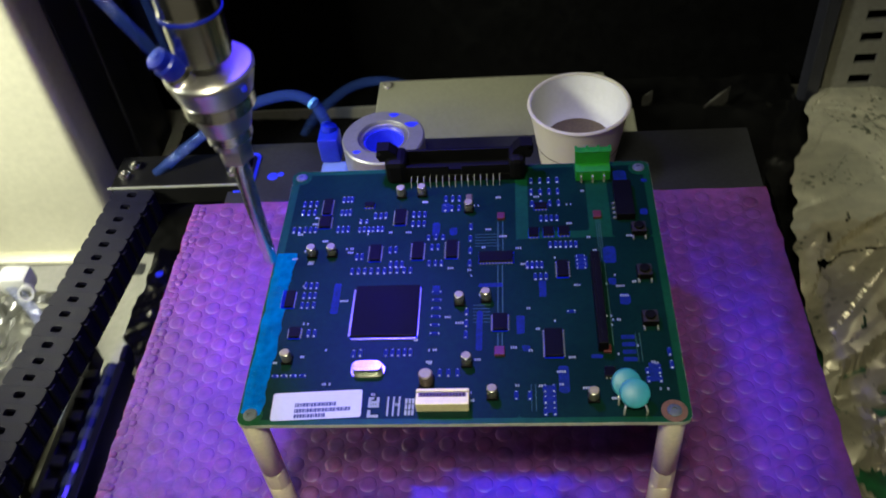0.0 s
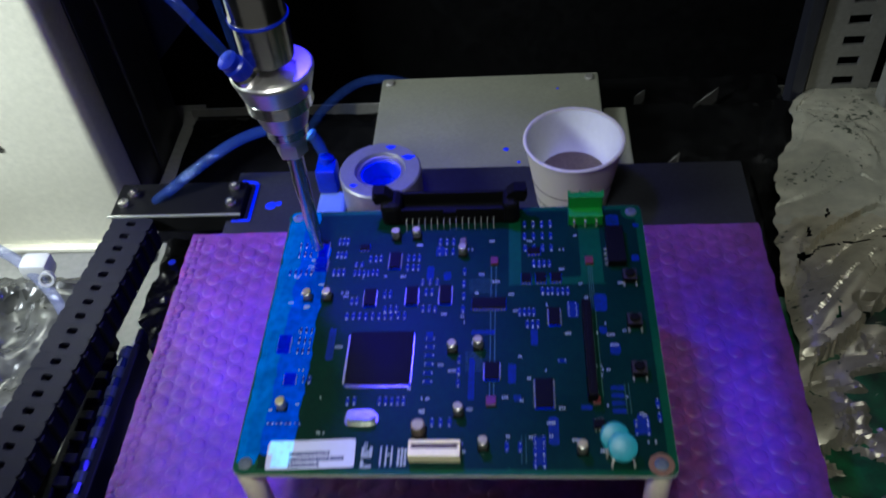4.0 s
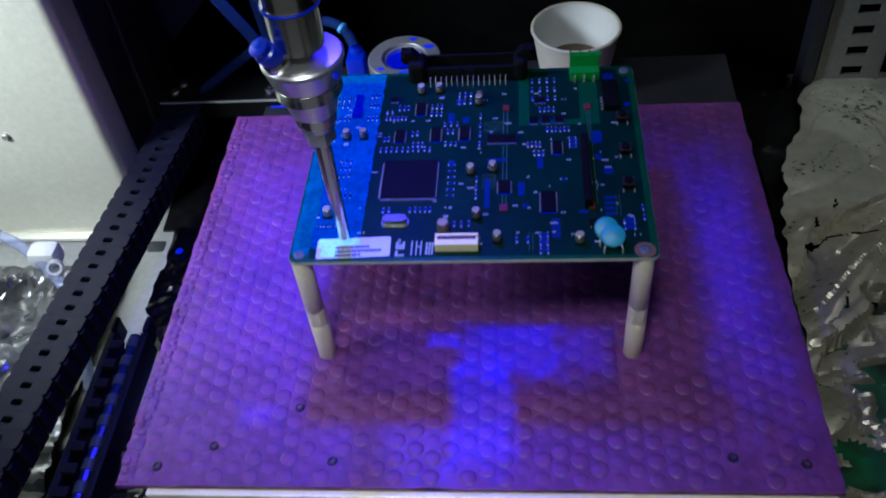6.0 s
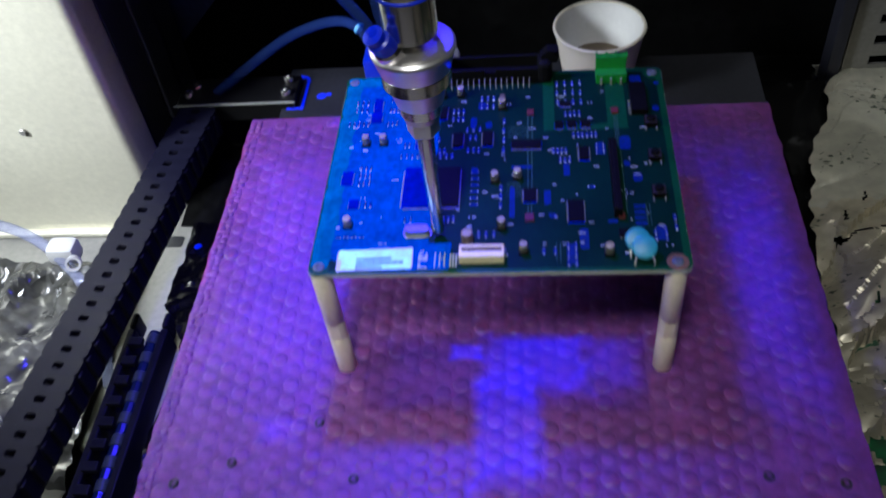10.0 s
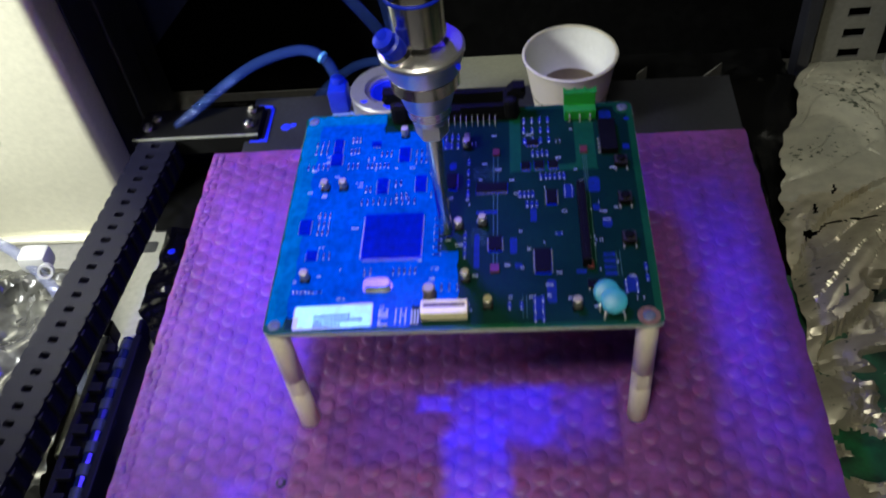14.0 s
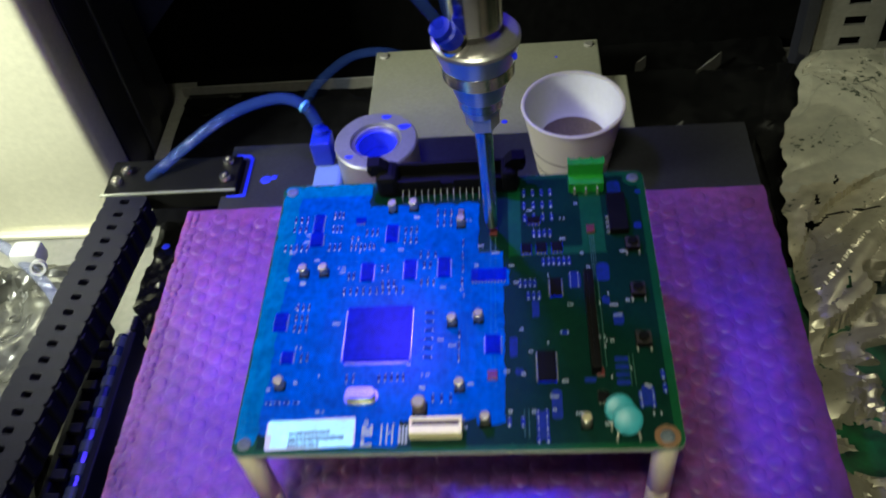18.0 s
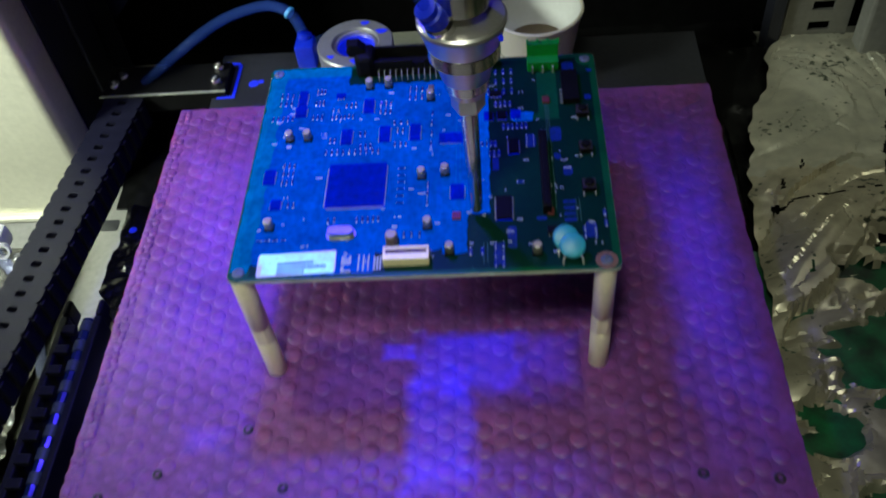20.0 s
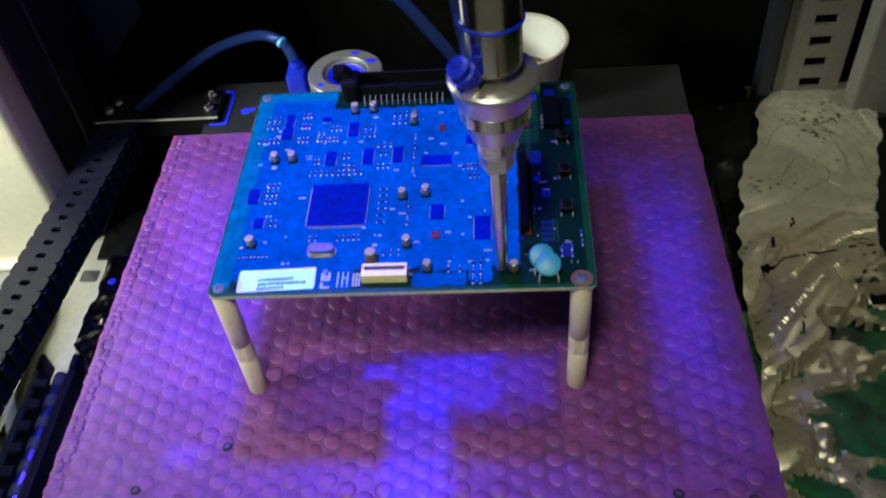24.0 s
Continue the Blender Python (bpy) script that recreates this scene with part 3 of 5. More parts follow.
def cable_trough():
    t = thing("cable_chain", "black open cable chain with a blue hose inside", "cable chain", "cable chains")
    for x in (-0.1215, -0.1045):
        part("side_rail", box(B(), x, -0.25, -0.050, x + 0.004, 0.065, -0.034, 0.0008), M_CHAIN, t)
        part("end_lug", box(B(), x + 0.0004, 0.065, -0.046, x + 0.0036, 0.0745, -0.0325, 0.0014), M_CHAIN, t)
    part("trough_floor", box(B(), -0.1215, -0.25, -0.052, -0.1005, 0.065, -0.0505), M_CHAIN, t)
    y = -0.245
    while y < 0.062:
        part("crossbar", box(B(), -0.1185, y, -0.036, -0.1112, y + 0.0050, -0.0325, 0.0006), M_CHAIN, t)
        y += 0.0115
    part("hose", hose(B(), [(-0.1085, -0.25, -0.0370), (-0.1078, -0.06, -0.0370), (-0.1078, 0.064, -0.0370)], 0.0030), M_DARKHOSE, t, "glossy blue hose")
    # duller blue-grey rings along the hose, one to each crossbar
    y = -0.2425
    while y < 0.060:
        part("hose_ring", lathe(B(), [(0.0030, 0), (0.0034, 0.0003), (0.0034, 0.0058), (0.0030, 0.0061)], 14), M_HOSE_RING, t, "", 40).matrix_basis = pose(-0.1078, y + 0.0061, -0.0370, 90, 0, 0)
        y += 0.0115
    return t


cable_trough()
tagged(part("black_film", crumple(lambda v: -0.0955 - 0.0140 * min(1.0, max(0.0, (v - 0.77) / 0.06)) + 0.005 * noise.noise(Vector((v * 9, 2, 1))), lambda v: -0.064, -0.21, 0.144, 24, 130, lambda u, v: -0.045 + 0.002 * (v > 0.76), 41, 22, 0.4), M_FILM, smooth=30), "creased glossy black plastic film beside the cable chain", "film")
FOOT = thing("foot_plate", "pale metal foot plate of the gantry upright", "plate")
part("plate", box(B(), -0.1343, 0.006, -0.0598, -0.083, 0.276, -0.0500, 0.001), M_BASE, FOOT)
part("slot", prism(B(), rounded(-0.1275, 0.1352, -0.1175, 0.1435, 0.0015), -0.0500, -0.0497), M_PLATE, FOOT, "dark slot in the plate")
tagged(part("black_sheet", prism(B(), [(-0.1215, 0.1510), (-0.0700, 0.1500), (-0.0700, 0.2740), (-0.1240, 0.2740), (-0.1250, 0.2290)], -0.0499, -0.0485), M_FILM), "flat black plastic sheet lying on the foot plate", "sheet")
solid("varnish_drip", lathe(B(), [(0.0022, 0), (0.0018, 0.0003), (0, 0.0004)], 12, (-0.1019, 0.1256, -0.0392)), M_INKBLUE, "blue varnish drip on the black film", "drip", "varnish drips")


def hoses():
    h = thing("air_hose", "clear blue air hose with a white nylon clip", "hose", "air hoses")
    part("hose", hose(B(), [(-0.2532, 0.1351, -0.0180), (-0.1946, 0.1181, -0.0160), (-0.1604, 0.0967, -0.0200), (-0.1409, 0.0749, -0.0300), (-0.1265, 0.0372, -0.0450)], 0.0030), M_CLEARTUBE, h)
    part("clip", box(B(), -0.1713, 0.0985, -0.024, -0.1553, 0.1105, -0.012, 0.003), M_NYLON, h, "white nylon clip", 40)
    bm = B()
    lathe(bm, [(0.0028, -0.002), (0.0040, -0.002), (0.0040, 0.002), (0.0028, 0.002), (0.0028, -0.002)], 20)
    part("clip_ring", bm, M_NYLON, h, smooth=40).matrix_basis = pose(-0.1535, 0.0939, -0.016, 60, 0, 20)
    g = thing("air_hose", "blue air hose lying behind the grey box", "hose", "air hoses")
    part("hose", hose(B(), [(-0.0434, 0.2458, -0.0460), (-0.0334, 0.2561, -0.0360), (-0.0113, 0.2685, -0.0260), (0.0129, 0.2708, -0.0260), (0.0376, 0.2727, -0.0400)], 0.0030), M_TUBE, g)


hoses()


# ---- the sliding table and what rides on it ----
def plate():
    p = rides(thing("sliding_plate", "dark anodised sliding plate with a bright front edge", "plate"))
    outline = [(-0.0610, -0.0595), (0.2055, -0.0605), (0.2092, 0.2215), (-0.0605, 0.2225), (-0.0605, 0.2125), (-0.0514, 0.2115), (-0.0514, 0.1855), (-0.0605, 0.1855)]
    part("top_plate", prism(B(), outline, -0.0152, -0.0047), M_PLATE, p)
    part("front_edge", box(B(), -0.0615, -0.0637, -0.0197, 0.2065, -0.0606, -0.0036, 0.0005), M_LEG, p, "bright aluminium front edge")
    part("carriage", box(B(), 0.005, -0.045, -0.040, 0.105, 0.10, -0.0154, 0.001), M_CREAM, p)
    for x, y0, y1 in ((0.030, -0.0455, -0.0450), (0.041, -0.0455, -0.0450), (0.052, -0.0455, -0.0450), (0.066, -0.0455, -0.0450)):
        part("scribed_mark", box(B(), x, y0, -0.031, x + 0.0006, y1, -0.0170), M_BLACKPL, p)
    b = rides(thing("hose_bracket", "black bracket with two cap screws holding the cable chain", "bracket"))
    part("arm", box(B(), -0.1225, 0.1850, -0.0125, -0.0518, 0.2100, 0.0005, 0.001), M_BLACKPL, b)
    part("bright_edge", box(B(), -0.1235, 0.1842, -0.0003, -0.0516, 0.1850, 0.0008), M_TIN, b, "bright cut metal edge")
    for x, y in ((-0.0582, 0.2040), (-0.0578, 0.1920), (-0.1125, 0.2000), (-0.1160, 0.1925)):
        part("cap_screw", lathe(B(), [(0.0030, 0), (0.0030, 0.003), (0.0025, 0.0036), (0.0014, 0.0036), (0.0014, 0.0012), (0, 0.0012)], 16, (x, y, 0.0004)), M_STAINLESS, b, "", 40)
    return p


plate()


def moving_chain():
    c = rides(thing("cable_chain", "black nylon cable chain with oval holes", "cable chain", "cable chains"))
    data = None
    for i in range(40):
        y = 0.180 - 0.0088 * i
        if data is None:
            bm = B()
            hole = rounded(-0.0026, -0.0017, 0.0026, 0.0017, 0.0012, 4)
            # top plate with an oval hole
            outer = rounded(-0.0112, -0.0044, 0.0112, 0.0044, 0.0022, 4)
            n = len(outer)
            rings = []
            for pts, z in ((outer, 0.0), (hole, 0.0), (hole, -0.002), (outer, -0.002)):
                rings.append([bm.verts.new((x, yy, z)) for x, yy in pts])
            rings.append(rings[0])
            for a, b in zip(rings, rings[1:]):
                for k in range(n):
                    bm.faces.new((a[k], a[(k + 1) % n], b[(k + 1) % n], b[k]))
            for x in (-0.0105, 0.0085):
                box(bm, x, -0.0042, -0.0165, x + 0.002, 0.0042, -0.0015, 0.0006)
                box(bm, x - 0.0016, -0.0043, -0.0150, x + 0.0036, -0.0006, -0.0018, 0.0006)
            box(bm, -0.0105, -0.0040, -0.0180, -0.0045, 0.0040, -0.0165)
            box(bm, 0.0045, -0.0040, -0.0180, 0.0105, 0.0040, -0.0165)
            link = part("link", bm, M_CHAIN, c)
            data = link.data
        else:
            link = new("link", data)
            link.parent = c
        x = -0.1090 - 0.105 * (0.184 - y)
        link.matrix_basis = pose(x, y, -0.0005, 0, 0, -6.0)
    return c


moving_chain()

WX0, WX1, WY0, WY1 = -0.0742, 0.2085, -0.0605, 0.1725


def bubble_wrap():
    w = rides(thing("bubble_wrap", "pink antistatic bubble wrap spread over the plate", "bubble wrap"))
    bm = B()
    nx, ny = 70, 60
    g = [[bm.verts.new((WX0 + (WX1 - WX0) * i / nx + (0.0012 * noise.noise(Vector((0, j * 0.4, 3))) if i in (0, nx) else 0),
                        WY0 + (WY1 - WY0) * j / ny + (0.0008 * noise.noise(Vector((i * 0.3, 0, 7))) if j in (0, ny) else 0),
                        -0.0016 + 0.00012 * noise.noise(Vector((i * 0.25, j * 0.25, 1))))) for i in range(nx + 1)] for j in range(ny + 1)]
    for j in range(ny):
        for i in range(nx):
            bm.faces.new((g[j][i], g[j][i + 1], g[j + 1][i + 1], g[j + 1][i]))
    low = bmesh.ops.extrude_face_region(bm, geom=bm.faces[:])
    for v in (e for e in low["geom"] if isinstance(e, bmesh.types.BMVert)):
        v.co.z = -0.0042
    part("film_sheet", bm, M_WRAP, w, smooth=60)
    for x, y in ((-0.0590, -0.0520), (-0.0374, -0.0425), (0.1970, -0.0485), (0.1700, -0.0460), (-0.0045, -0.0240), (0.0130, -0.0490)):
        part("plate_screw", lathe(B(), [(0.0022, 0), (0.0022, 0.0018), (0.0017, 0.0024), (0.0010, 0.0024), (0.0010, 0.0014), (0, 0.0014)], 16, (x, y, -0.0033)), M_PLATE, w, "screw head pressing through the wrap", 40)
    return w


WRAP = bubble_wrap()


def standoffs():
    first = None
    for x, y in ((0.0036, 0.0044), (0.1362, 0.0046), (0.0034, 0.1168), (0.1366, 0.1166)):
        if first is None:
            first = rides(thing("standoff", "round aluminium standoff leg under the circuit board", "standoff", "standoffs under the board", at=(x, y, 0)))
            part("lower_spacer", lathe(B(), [(0.0036, -0.0033), (0.0040, -0.0027), (0.0040, 0.0200), (0.0037, 0.0206)], 24), M_LEG, first, "", 40)
            part("upper_spacer", lathe(B(), [(0.0037, 0.0304), (0.0040, 0.0308), (0.0040, 0.0602), (0.0037, 0.0608)], 24), M_LEG, first, "", 40)
            bm = lathe(B(), [(0.0037, 0.0206), (0.0040, 0.0210), (0.0040, 0.0300), (0.0037, 0.0304)], 24)
            for v in bm.verts:  # a wrench flat milled into the front
                v.co.y = max(v.co.y, -0.0035)
            part("wrench_flat", bm, M_LEG, first, "", 25)
        else:
            rides(copy_thing(first, pose(x, y, 0)))


standoffs()


def paper_cup():
    c = rides(thing("paper_cup", "empty white paper cup with a rolled rim", "cup", at=(0.1200, 0.1965, -0.0045)))
    h, r0, r1 = 0.0388, 0.0178, 0.0238
    part("wall", lathe(B(), [(r0, 0), (r1, h), (r1 - 0.0006, h), (r0 + 0.0004, 0.0070), (0, 0.0070)], 48), M_CUP, c, "", 40)
    inside = [(r1 - 0.0010, h - 0.0003), (0.0203, 0.0260), (0.0182, 0.0195), (0.0150, 0.0155), (0.0100, 0.0132), (0.0050, 0.0124), (0, 0.0122)]
    part("inner_wall", lathe(B(), [(0, 0.0100), (0.0160, 0.0140), (0.0190, 0.0200), (0.0206, 0.0260), (r1 - 0.0008, h - 0.0003)] + inside, 40), M_LINER, c, "smooth pale inside of the cup", 70)
    bm = B()
    seg = 48
    rings = [[bm.verts.new(((r1 + 0.0009 * math.cos(b)) * math.cos(a), (r1 + 0.0009 * math.cos(b)) * math.sin(a), h + 0.0009 * math.sin(b))) for a in (2 * math.pi * i / seg for i in range(seg))] for b in (2 * math.pi * k / 8 for k in range(8))]
    for k in range(8):
        for i in range(seg):
            bm.faces.new((rings[k][i], rings[k][(i + 1) % seg], rings[(k + 1) % 8][(i + 1) % seg], rings[(k + 1) % 8][i]))
    part("rim", bm, M_CUP, c, "rolled paper rim", 60)
    for f in (0.16, 0.42):
        r, z = r0 + (r1 - r0) * f, h * f
        part("band", lathe(B(), [(r, z), (r + 0.0002, z + 0.0002), (r + 0.0002, z + 0.0006), (r, z + 0.0008)], 48), M_BROWN, c, "thin brown printed band")
    return c


paper_cup()


def ring_gauge():
    g = rides(thing("metal_ring", "grey metal ring with a stepped bore standing on the plate", "ring", at=(0.0243, 0.1905, -0.0045)))
    part("body", lathe(B(), [(0.0196, 0), (0.0201, 0.0006), (0.0205, 0.0272), (0.0198, 0.0280), (0.0128, 0.0280), (0.0122, 0.0272), (0.0122, 0.0242), (0.0100, 0.0242), (0.0095, 0.0236), (0.0095, 0.004), (0, 0.004)], 56), M_RING, g, "", 40)
    part("inner_ring", lathe(B(), [(0.0120, 0.0244), (0.0120, 0.0264), (0.0104, 0.0264), (0.0104, 0.0244), (0.0120, 0.0244)], 48), M_ALU, g, "bright inner lip", 40)
    part("bore_liner", lathe(B(), [(0.0092, 0.006), (0.0092, 0.0246), (0.0102, 0.0246), (0.0102, 0.0238), (0.0094, 0.0230), (0.0094, 0.006), (0.0092, 0.006)], 40), M_INKBLUE, g, "blue core inside the ring", 40)
    # disc raised and glowing slightly, so that the bore's floor looks lit blue
    part("bore_floor", lathe(B(), [(0.0091, 0.0146), (0.0088, 0.0150), (0, 0.0150)], 32), M_BLUE, g, "raised blue disc added as the floor of the bore", 40)
    for x, y, r in ((0.0040, 0.0165, 0.0020), (0.0135, 0.0085, 0.0026), (-0.0120, -0.0115, 0.0016), (0.0020, -0.0160, 0.0027)):
        part("stain", prism(B(), [(x + r * (1.2 + 0.4 * math.sin(3 * a)) * math.cos(a), y + r * 0.8 * math.sin(a)) for a in (math.pi * k / 6 for k in range(12))], 0.0280, 0.0282), M_INKBLUE, g, "blue varnish stain")
    return g


ring_gauge()


def table_hose():
    h = rides(thing("air_hose", "blue air hose plugged into a blue elbow fitting", "hose", "air hoses"))
    part("hose", hose(B(), [(-0.1004, 0.1959, -0.0005), (-0.0806, 0.2040, 0.0115), (-0.0532, 0.2132, 0.0255), (-0.0276, 0.2166, 0.0315), (-0.0129, 0.2119, 0.0295), (-0.0064, 0.2051, 0.0215)], 0.0030), M_TUBE, h, "", 60)
    part("joint_band", lathe(B(), [(0.0030, -0.0010), (0.0033, -0.0007), (0.0033, 0.0007), (0.0030, 0.0010)], 18), M_BAND, h, "glowing pale blue band on the hose", 40).matrix_basis = pose(-0.0129, 0.2119, 0.0295, 30, 118, 0)
    part("collar", lathe(B(), [(0.0040, 0), (0.0040, 0.0030), (0.0034, 0.0034)], 18), M_BLUE, h, "", 40).matrix_basis = pose(-0.0059, 0.2036, 0.0182, -15, 16, 0)
    part("elbow", box(B(), -0.0106, 0.1941, 0.0040, 0.0000, 0.2061, 0.0190, 0.0016), M_BLUE, h, "", 40)
    part("tape", box(B(), -0.0106, 0.1795, -0.0018, 0.0041, 0.1972, 0.0040, 0.002), M_TAPE, h, "translucent tape over the fitting")
    return h


table_hose()
# fluorescent varnish drips on the plate
for k, (x, y, s) in enumerate(((-0.0385, 0.1956, 0.0030), (-0.0345, 0.1971, 0.0018), (-0.0141, 0.1736, 0.0035), (-0.0062, 0.1717, 0.0028), (0.1460, 0.1804, 0.0022), (0.1468, 0.1696, 0.0016), (0.0487, 0.1782, 0.0024))):
    rides(solid("varnish_drip", lathe(B(), [(s, 0), (s * 0.8, 0.0002), (0, 0.0003)], 10, (x, y, -0.0046)), M_INKBLUE, "dried blue fluorescent varnish drip on the plate", "drip", "varnish drips"))
rides(solid("varnish_drip", prism(B(), [(-0.0575, 0.2138), (-0.0505, 0.2128), (-0.0492, 0.2100), (-0.0492, 0.1855), (-0.0575, 0.1855), (-0.0575, 0.1838), (-0.0475, 0.1838), (-0.0475, 0.2118), (-0.0495, 0.2148), (-0.0575, 0.2158)], -0.0046, -0.0042), M_INKBLUE, "blue varnish smeared along the notch of the plate", "drip", "varnish drips"))

# ---- the dispensing head ----
NOZZLE_Y, TIP_Z = 0.0347, 0.0655


def dispenser():
    d = thing("spray_valve", "stainless spray valve with a long needle nozzle", "spray valve", at=(0, NOZZLE_Y, TIP_Z))
    part("needle", lathe(B(), [(0.0008, 0), (0.0019, 0.0002), (0.0023, 0.0010), (0.0028, 0.030), (0.0030, 0.046), (0.0030, 0.051)], 24), M_STAINLESS, d, "polished steel needle", 40)
    part("hex_nut", lathe(B(), [(0.0048, 0.0495), (0.0056, 0.0503), (0.0056, 0.0560), (0.0050, 0.0565)], 6), M_ALU, d, "", 20)
    c = part("cone_body", lathe(B(), [(0.0115, 0.0765), (0.0134, 0.0832), (0.0137, 0.0838), (0.0137, 0.0850), (0.0130, 0.0857), (0.0090, 0.0860), (0, 0.0860)], 48), M_ALU, d, "machined conical valve body", 25)
    part("polished_band", lathe(B(), [(0.0106, 0.0712), (0.0113, 0.0716), (0.0113, 0.0760), (0.0108, 0.0765)], 48), M_STAINLESS, c, "", 25)
    part("lower_cone", lathe(B(), [(0.0078, 0.0632), (0.0098, 0.0706), (0.0104, 0.0712)], 48), M_ALU, c, "", 25)
    part("polished_ring", lathe(B(), [(0.0064, 0.0588), (0.0072, 0.0592), (0.0074, 0.0628), (0.0070, 0.0632)], 40), M_STAINLESS, c, "", 25)
    part("collar", lathe(B(), [(0.0058, 0.0560), (0.0062, 0.0564), (0.0065, 0.0588)], 40), M_ALU, c, "", 25)
    part("varnish_spot", lathe(B(), [(0.0012, 0), (0.0008, 0.0003), (0, 0.0004)], 10), M_INKBLUE, c, "blue varnish spot").matrix_basis = pose(0.0115, -0.0068, 0.0815, 60, 0, 58)
    part("neck", box(B(), -0.0032, -0.0032, 0.0850, 0.0032, 0.0032, 0.0900, 0.0005), M_STEEL, d)
    part("lower_sleeve", lathe(B(), [(0.0078, 0.0890), (0.0086, 0.0897), (0.0087, 0.1040), (0.0082, 0.1046)], 40), M_STAINLESS, d, "", 40)
    part("upper_sleeve", lathe(B(), [(0.0089, 0.1046), (0.0093, 0.1052), (0.0088, 0.1060), (0.0088, 0.20)], 40), M_STAINLESS, d, "", 40)
    part("seal", lathe(B(), [(0.0090, 0.1036), (0.0096, 0.1040), (0.0096, 0.1046), (0.0090, 0.1050)], 40), M_BLUE, d, "thin blue seal", 40)
    part("port", lathe(B(), [(0.0045, 0), (0.0045, 0.0060), (0.0036, 0.0070)], 20), M_STAINLESS, d, "", 40).matrix_basis = pose(-0.0055, -0.0060, 0.0835, 20, -8, 0)
    part("push_fitting", lathe(B(), [(0.0034, 0), (0.0038, 0.0006), (0.0038, 0.0052), (0.0030, 0.0058), (0.0030, 0.0072), (0.0034, 0.0075), (0.0034, 0.0084), (0.0022, 0.0086)], 20), M_BLUE, d, "blue push-in fitting", 40).matrix_basis = pose(-0.0063, -0.0080, 0.0888, 20, -24, 0)
    part("hose", hose(B(), [(-0.0090, -0.0102, 0.0955), (-0.0150, -0.0080, 0.1040), (-0.030, 0.0, 0.1170), (-0.058, 0.008, 0.1310), (-0.10, 0.02, 0.148)], 0.0018), M_TUBE, d, "clear blue feed hose", 60)
    part("hose", hose(B(), [(-0.0070, -0.0085, 0.0950), (-0.0088, -0.0060, 0.1080), (-0.0130, 0.0, 0.1350), (-0.018, 0.006, 0.170), (-0.022, 0.010, 0.200)], 0.0012), M_TUBE, d, "thin blue air line", 60)
    return d


VALVE = dispenser()

# ---- the circuit board: millimetres in the lists, from its near left corner ----
BZ = 0.0625
MM = 0.001
BOARD = rides(thing("circuit_board", "green circuit board half coated with glowing blue varnish", "circuit board"))
PACKAGES = []  # x0, y0, x1, y1, height of what the varnish also covers


def chip(x, y, w, d, h=1.5, name="chip", pins="y", material=None):
    """A moulded package with its gull-wing leads."""
    x0, y0, x1, y1 = (x - w / 2) * MM, (y - d / 2) * MM, (x + w / 2) * MM, (y + d / 2) * MM
    c = part(name, box(B(), x0, y0, BZ + 0.0001, x1, y1, BZ + h * MM, 0.00018), material or M_CHIP, BOARD)
    PACKAGES.append((x - w / 2, y - d / 2, x + w / 2, y + d / 2, h, 1))
    bm = B()
    if pins in "xa":
        k = max(2, int(w / 1.1))
        for i in range(k):
            px = x0 + (i + 0.5) * (x1 - x0) / k
            for a, b in ((y0 - 0.0006, y0), (y1, y1 + 0.0006)):
                box(bm, px - 0.0002, a, BZ + 0.0001, px + 0.0002, b, BZ + 0.0006)
    if pins in "ya":
        k = max(2, int(d / 1.1))
        for i in range(k):
            py = y0 + (i + 0.5) * (y1 - y0) / k
            for a, b in ((x0 - 0.0006, x0), (x1, x1 + 0.0006)):
                box(bm, a, py - 0.0002, BZ + 0.0001, b, py + 0.0002, BZ + 0.0006)
    if bm.verts:
        part("lead_frame", bm, M_TIN, c)
    return c


def board():
    outline = rounded(-0.0005, 0.0006, 0.1414, 0.1208, 0.003)
    part("laminate", prism(B(), outline, BZ - 0.0016, BZ - 0.00002), M_FR4, BOARD, "pale fibreglass edge")
    part("solder_mask", prism(B(), rounded(-0.00045, 0.00065, 0.14135, 0.12075, 0.003), BZ - 0.0001, BZ), M_PCB_EDGE, BOARD, "light green bare border")
    # the ground pour leaves a paler border, and a paler moat round the isolated corner
    for x0, y0, x1, y1 in ((2.6, 2.6, 89.0, 118.4), (89.0, 2.6, 138.6, 79.4), (93.7, 83.0, 116.0, 118.4), (124.2, 79.4, 138.6, 118.4)):
        part("ground_pour", prism(B(), rounded(x0 * MM, y0 * MM, x1 * MM, y1 * MM, 0.0012), BZ, BZ + 0.00003), M_PCB, BOARD)


board()

# the large processor
Q = chip(43.7, 45.7, 22.6, 22.4, 1.6, "processor", "none")
bm = B()
for s in range(44):
    a = (32.9 + 0.5 * s) * MM
    for y0, y1 in ((33.5, 34.4), (57.0, 57.4)):
        box(bm, a, y0 * MM, BZ + 0.0001, a + 0.00022, y1 * MM, BZ + 0.0007)
for s in range(42):
    a = (35.2 + 0.5 * s) * MM
    for x0, x1 in ((31.5, 32.3), (55.1, 55.5)):
        box(bm, x0 * MM, a, BZ + 0.0001, x1 * MM, a + 0.00022, BZ + 0.0007)
part("lead_frame", bm, M_TIN, Q, "fine tinned leads")

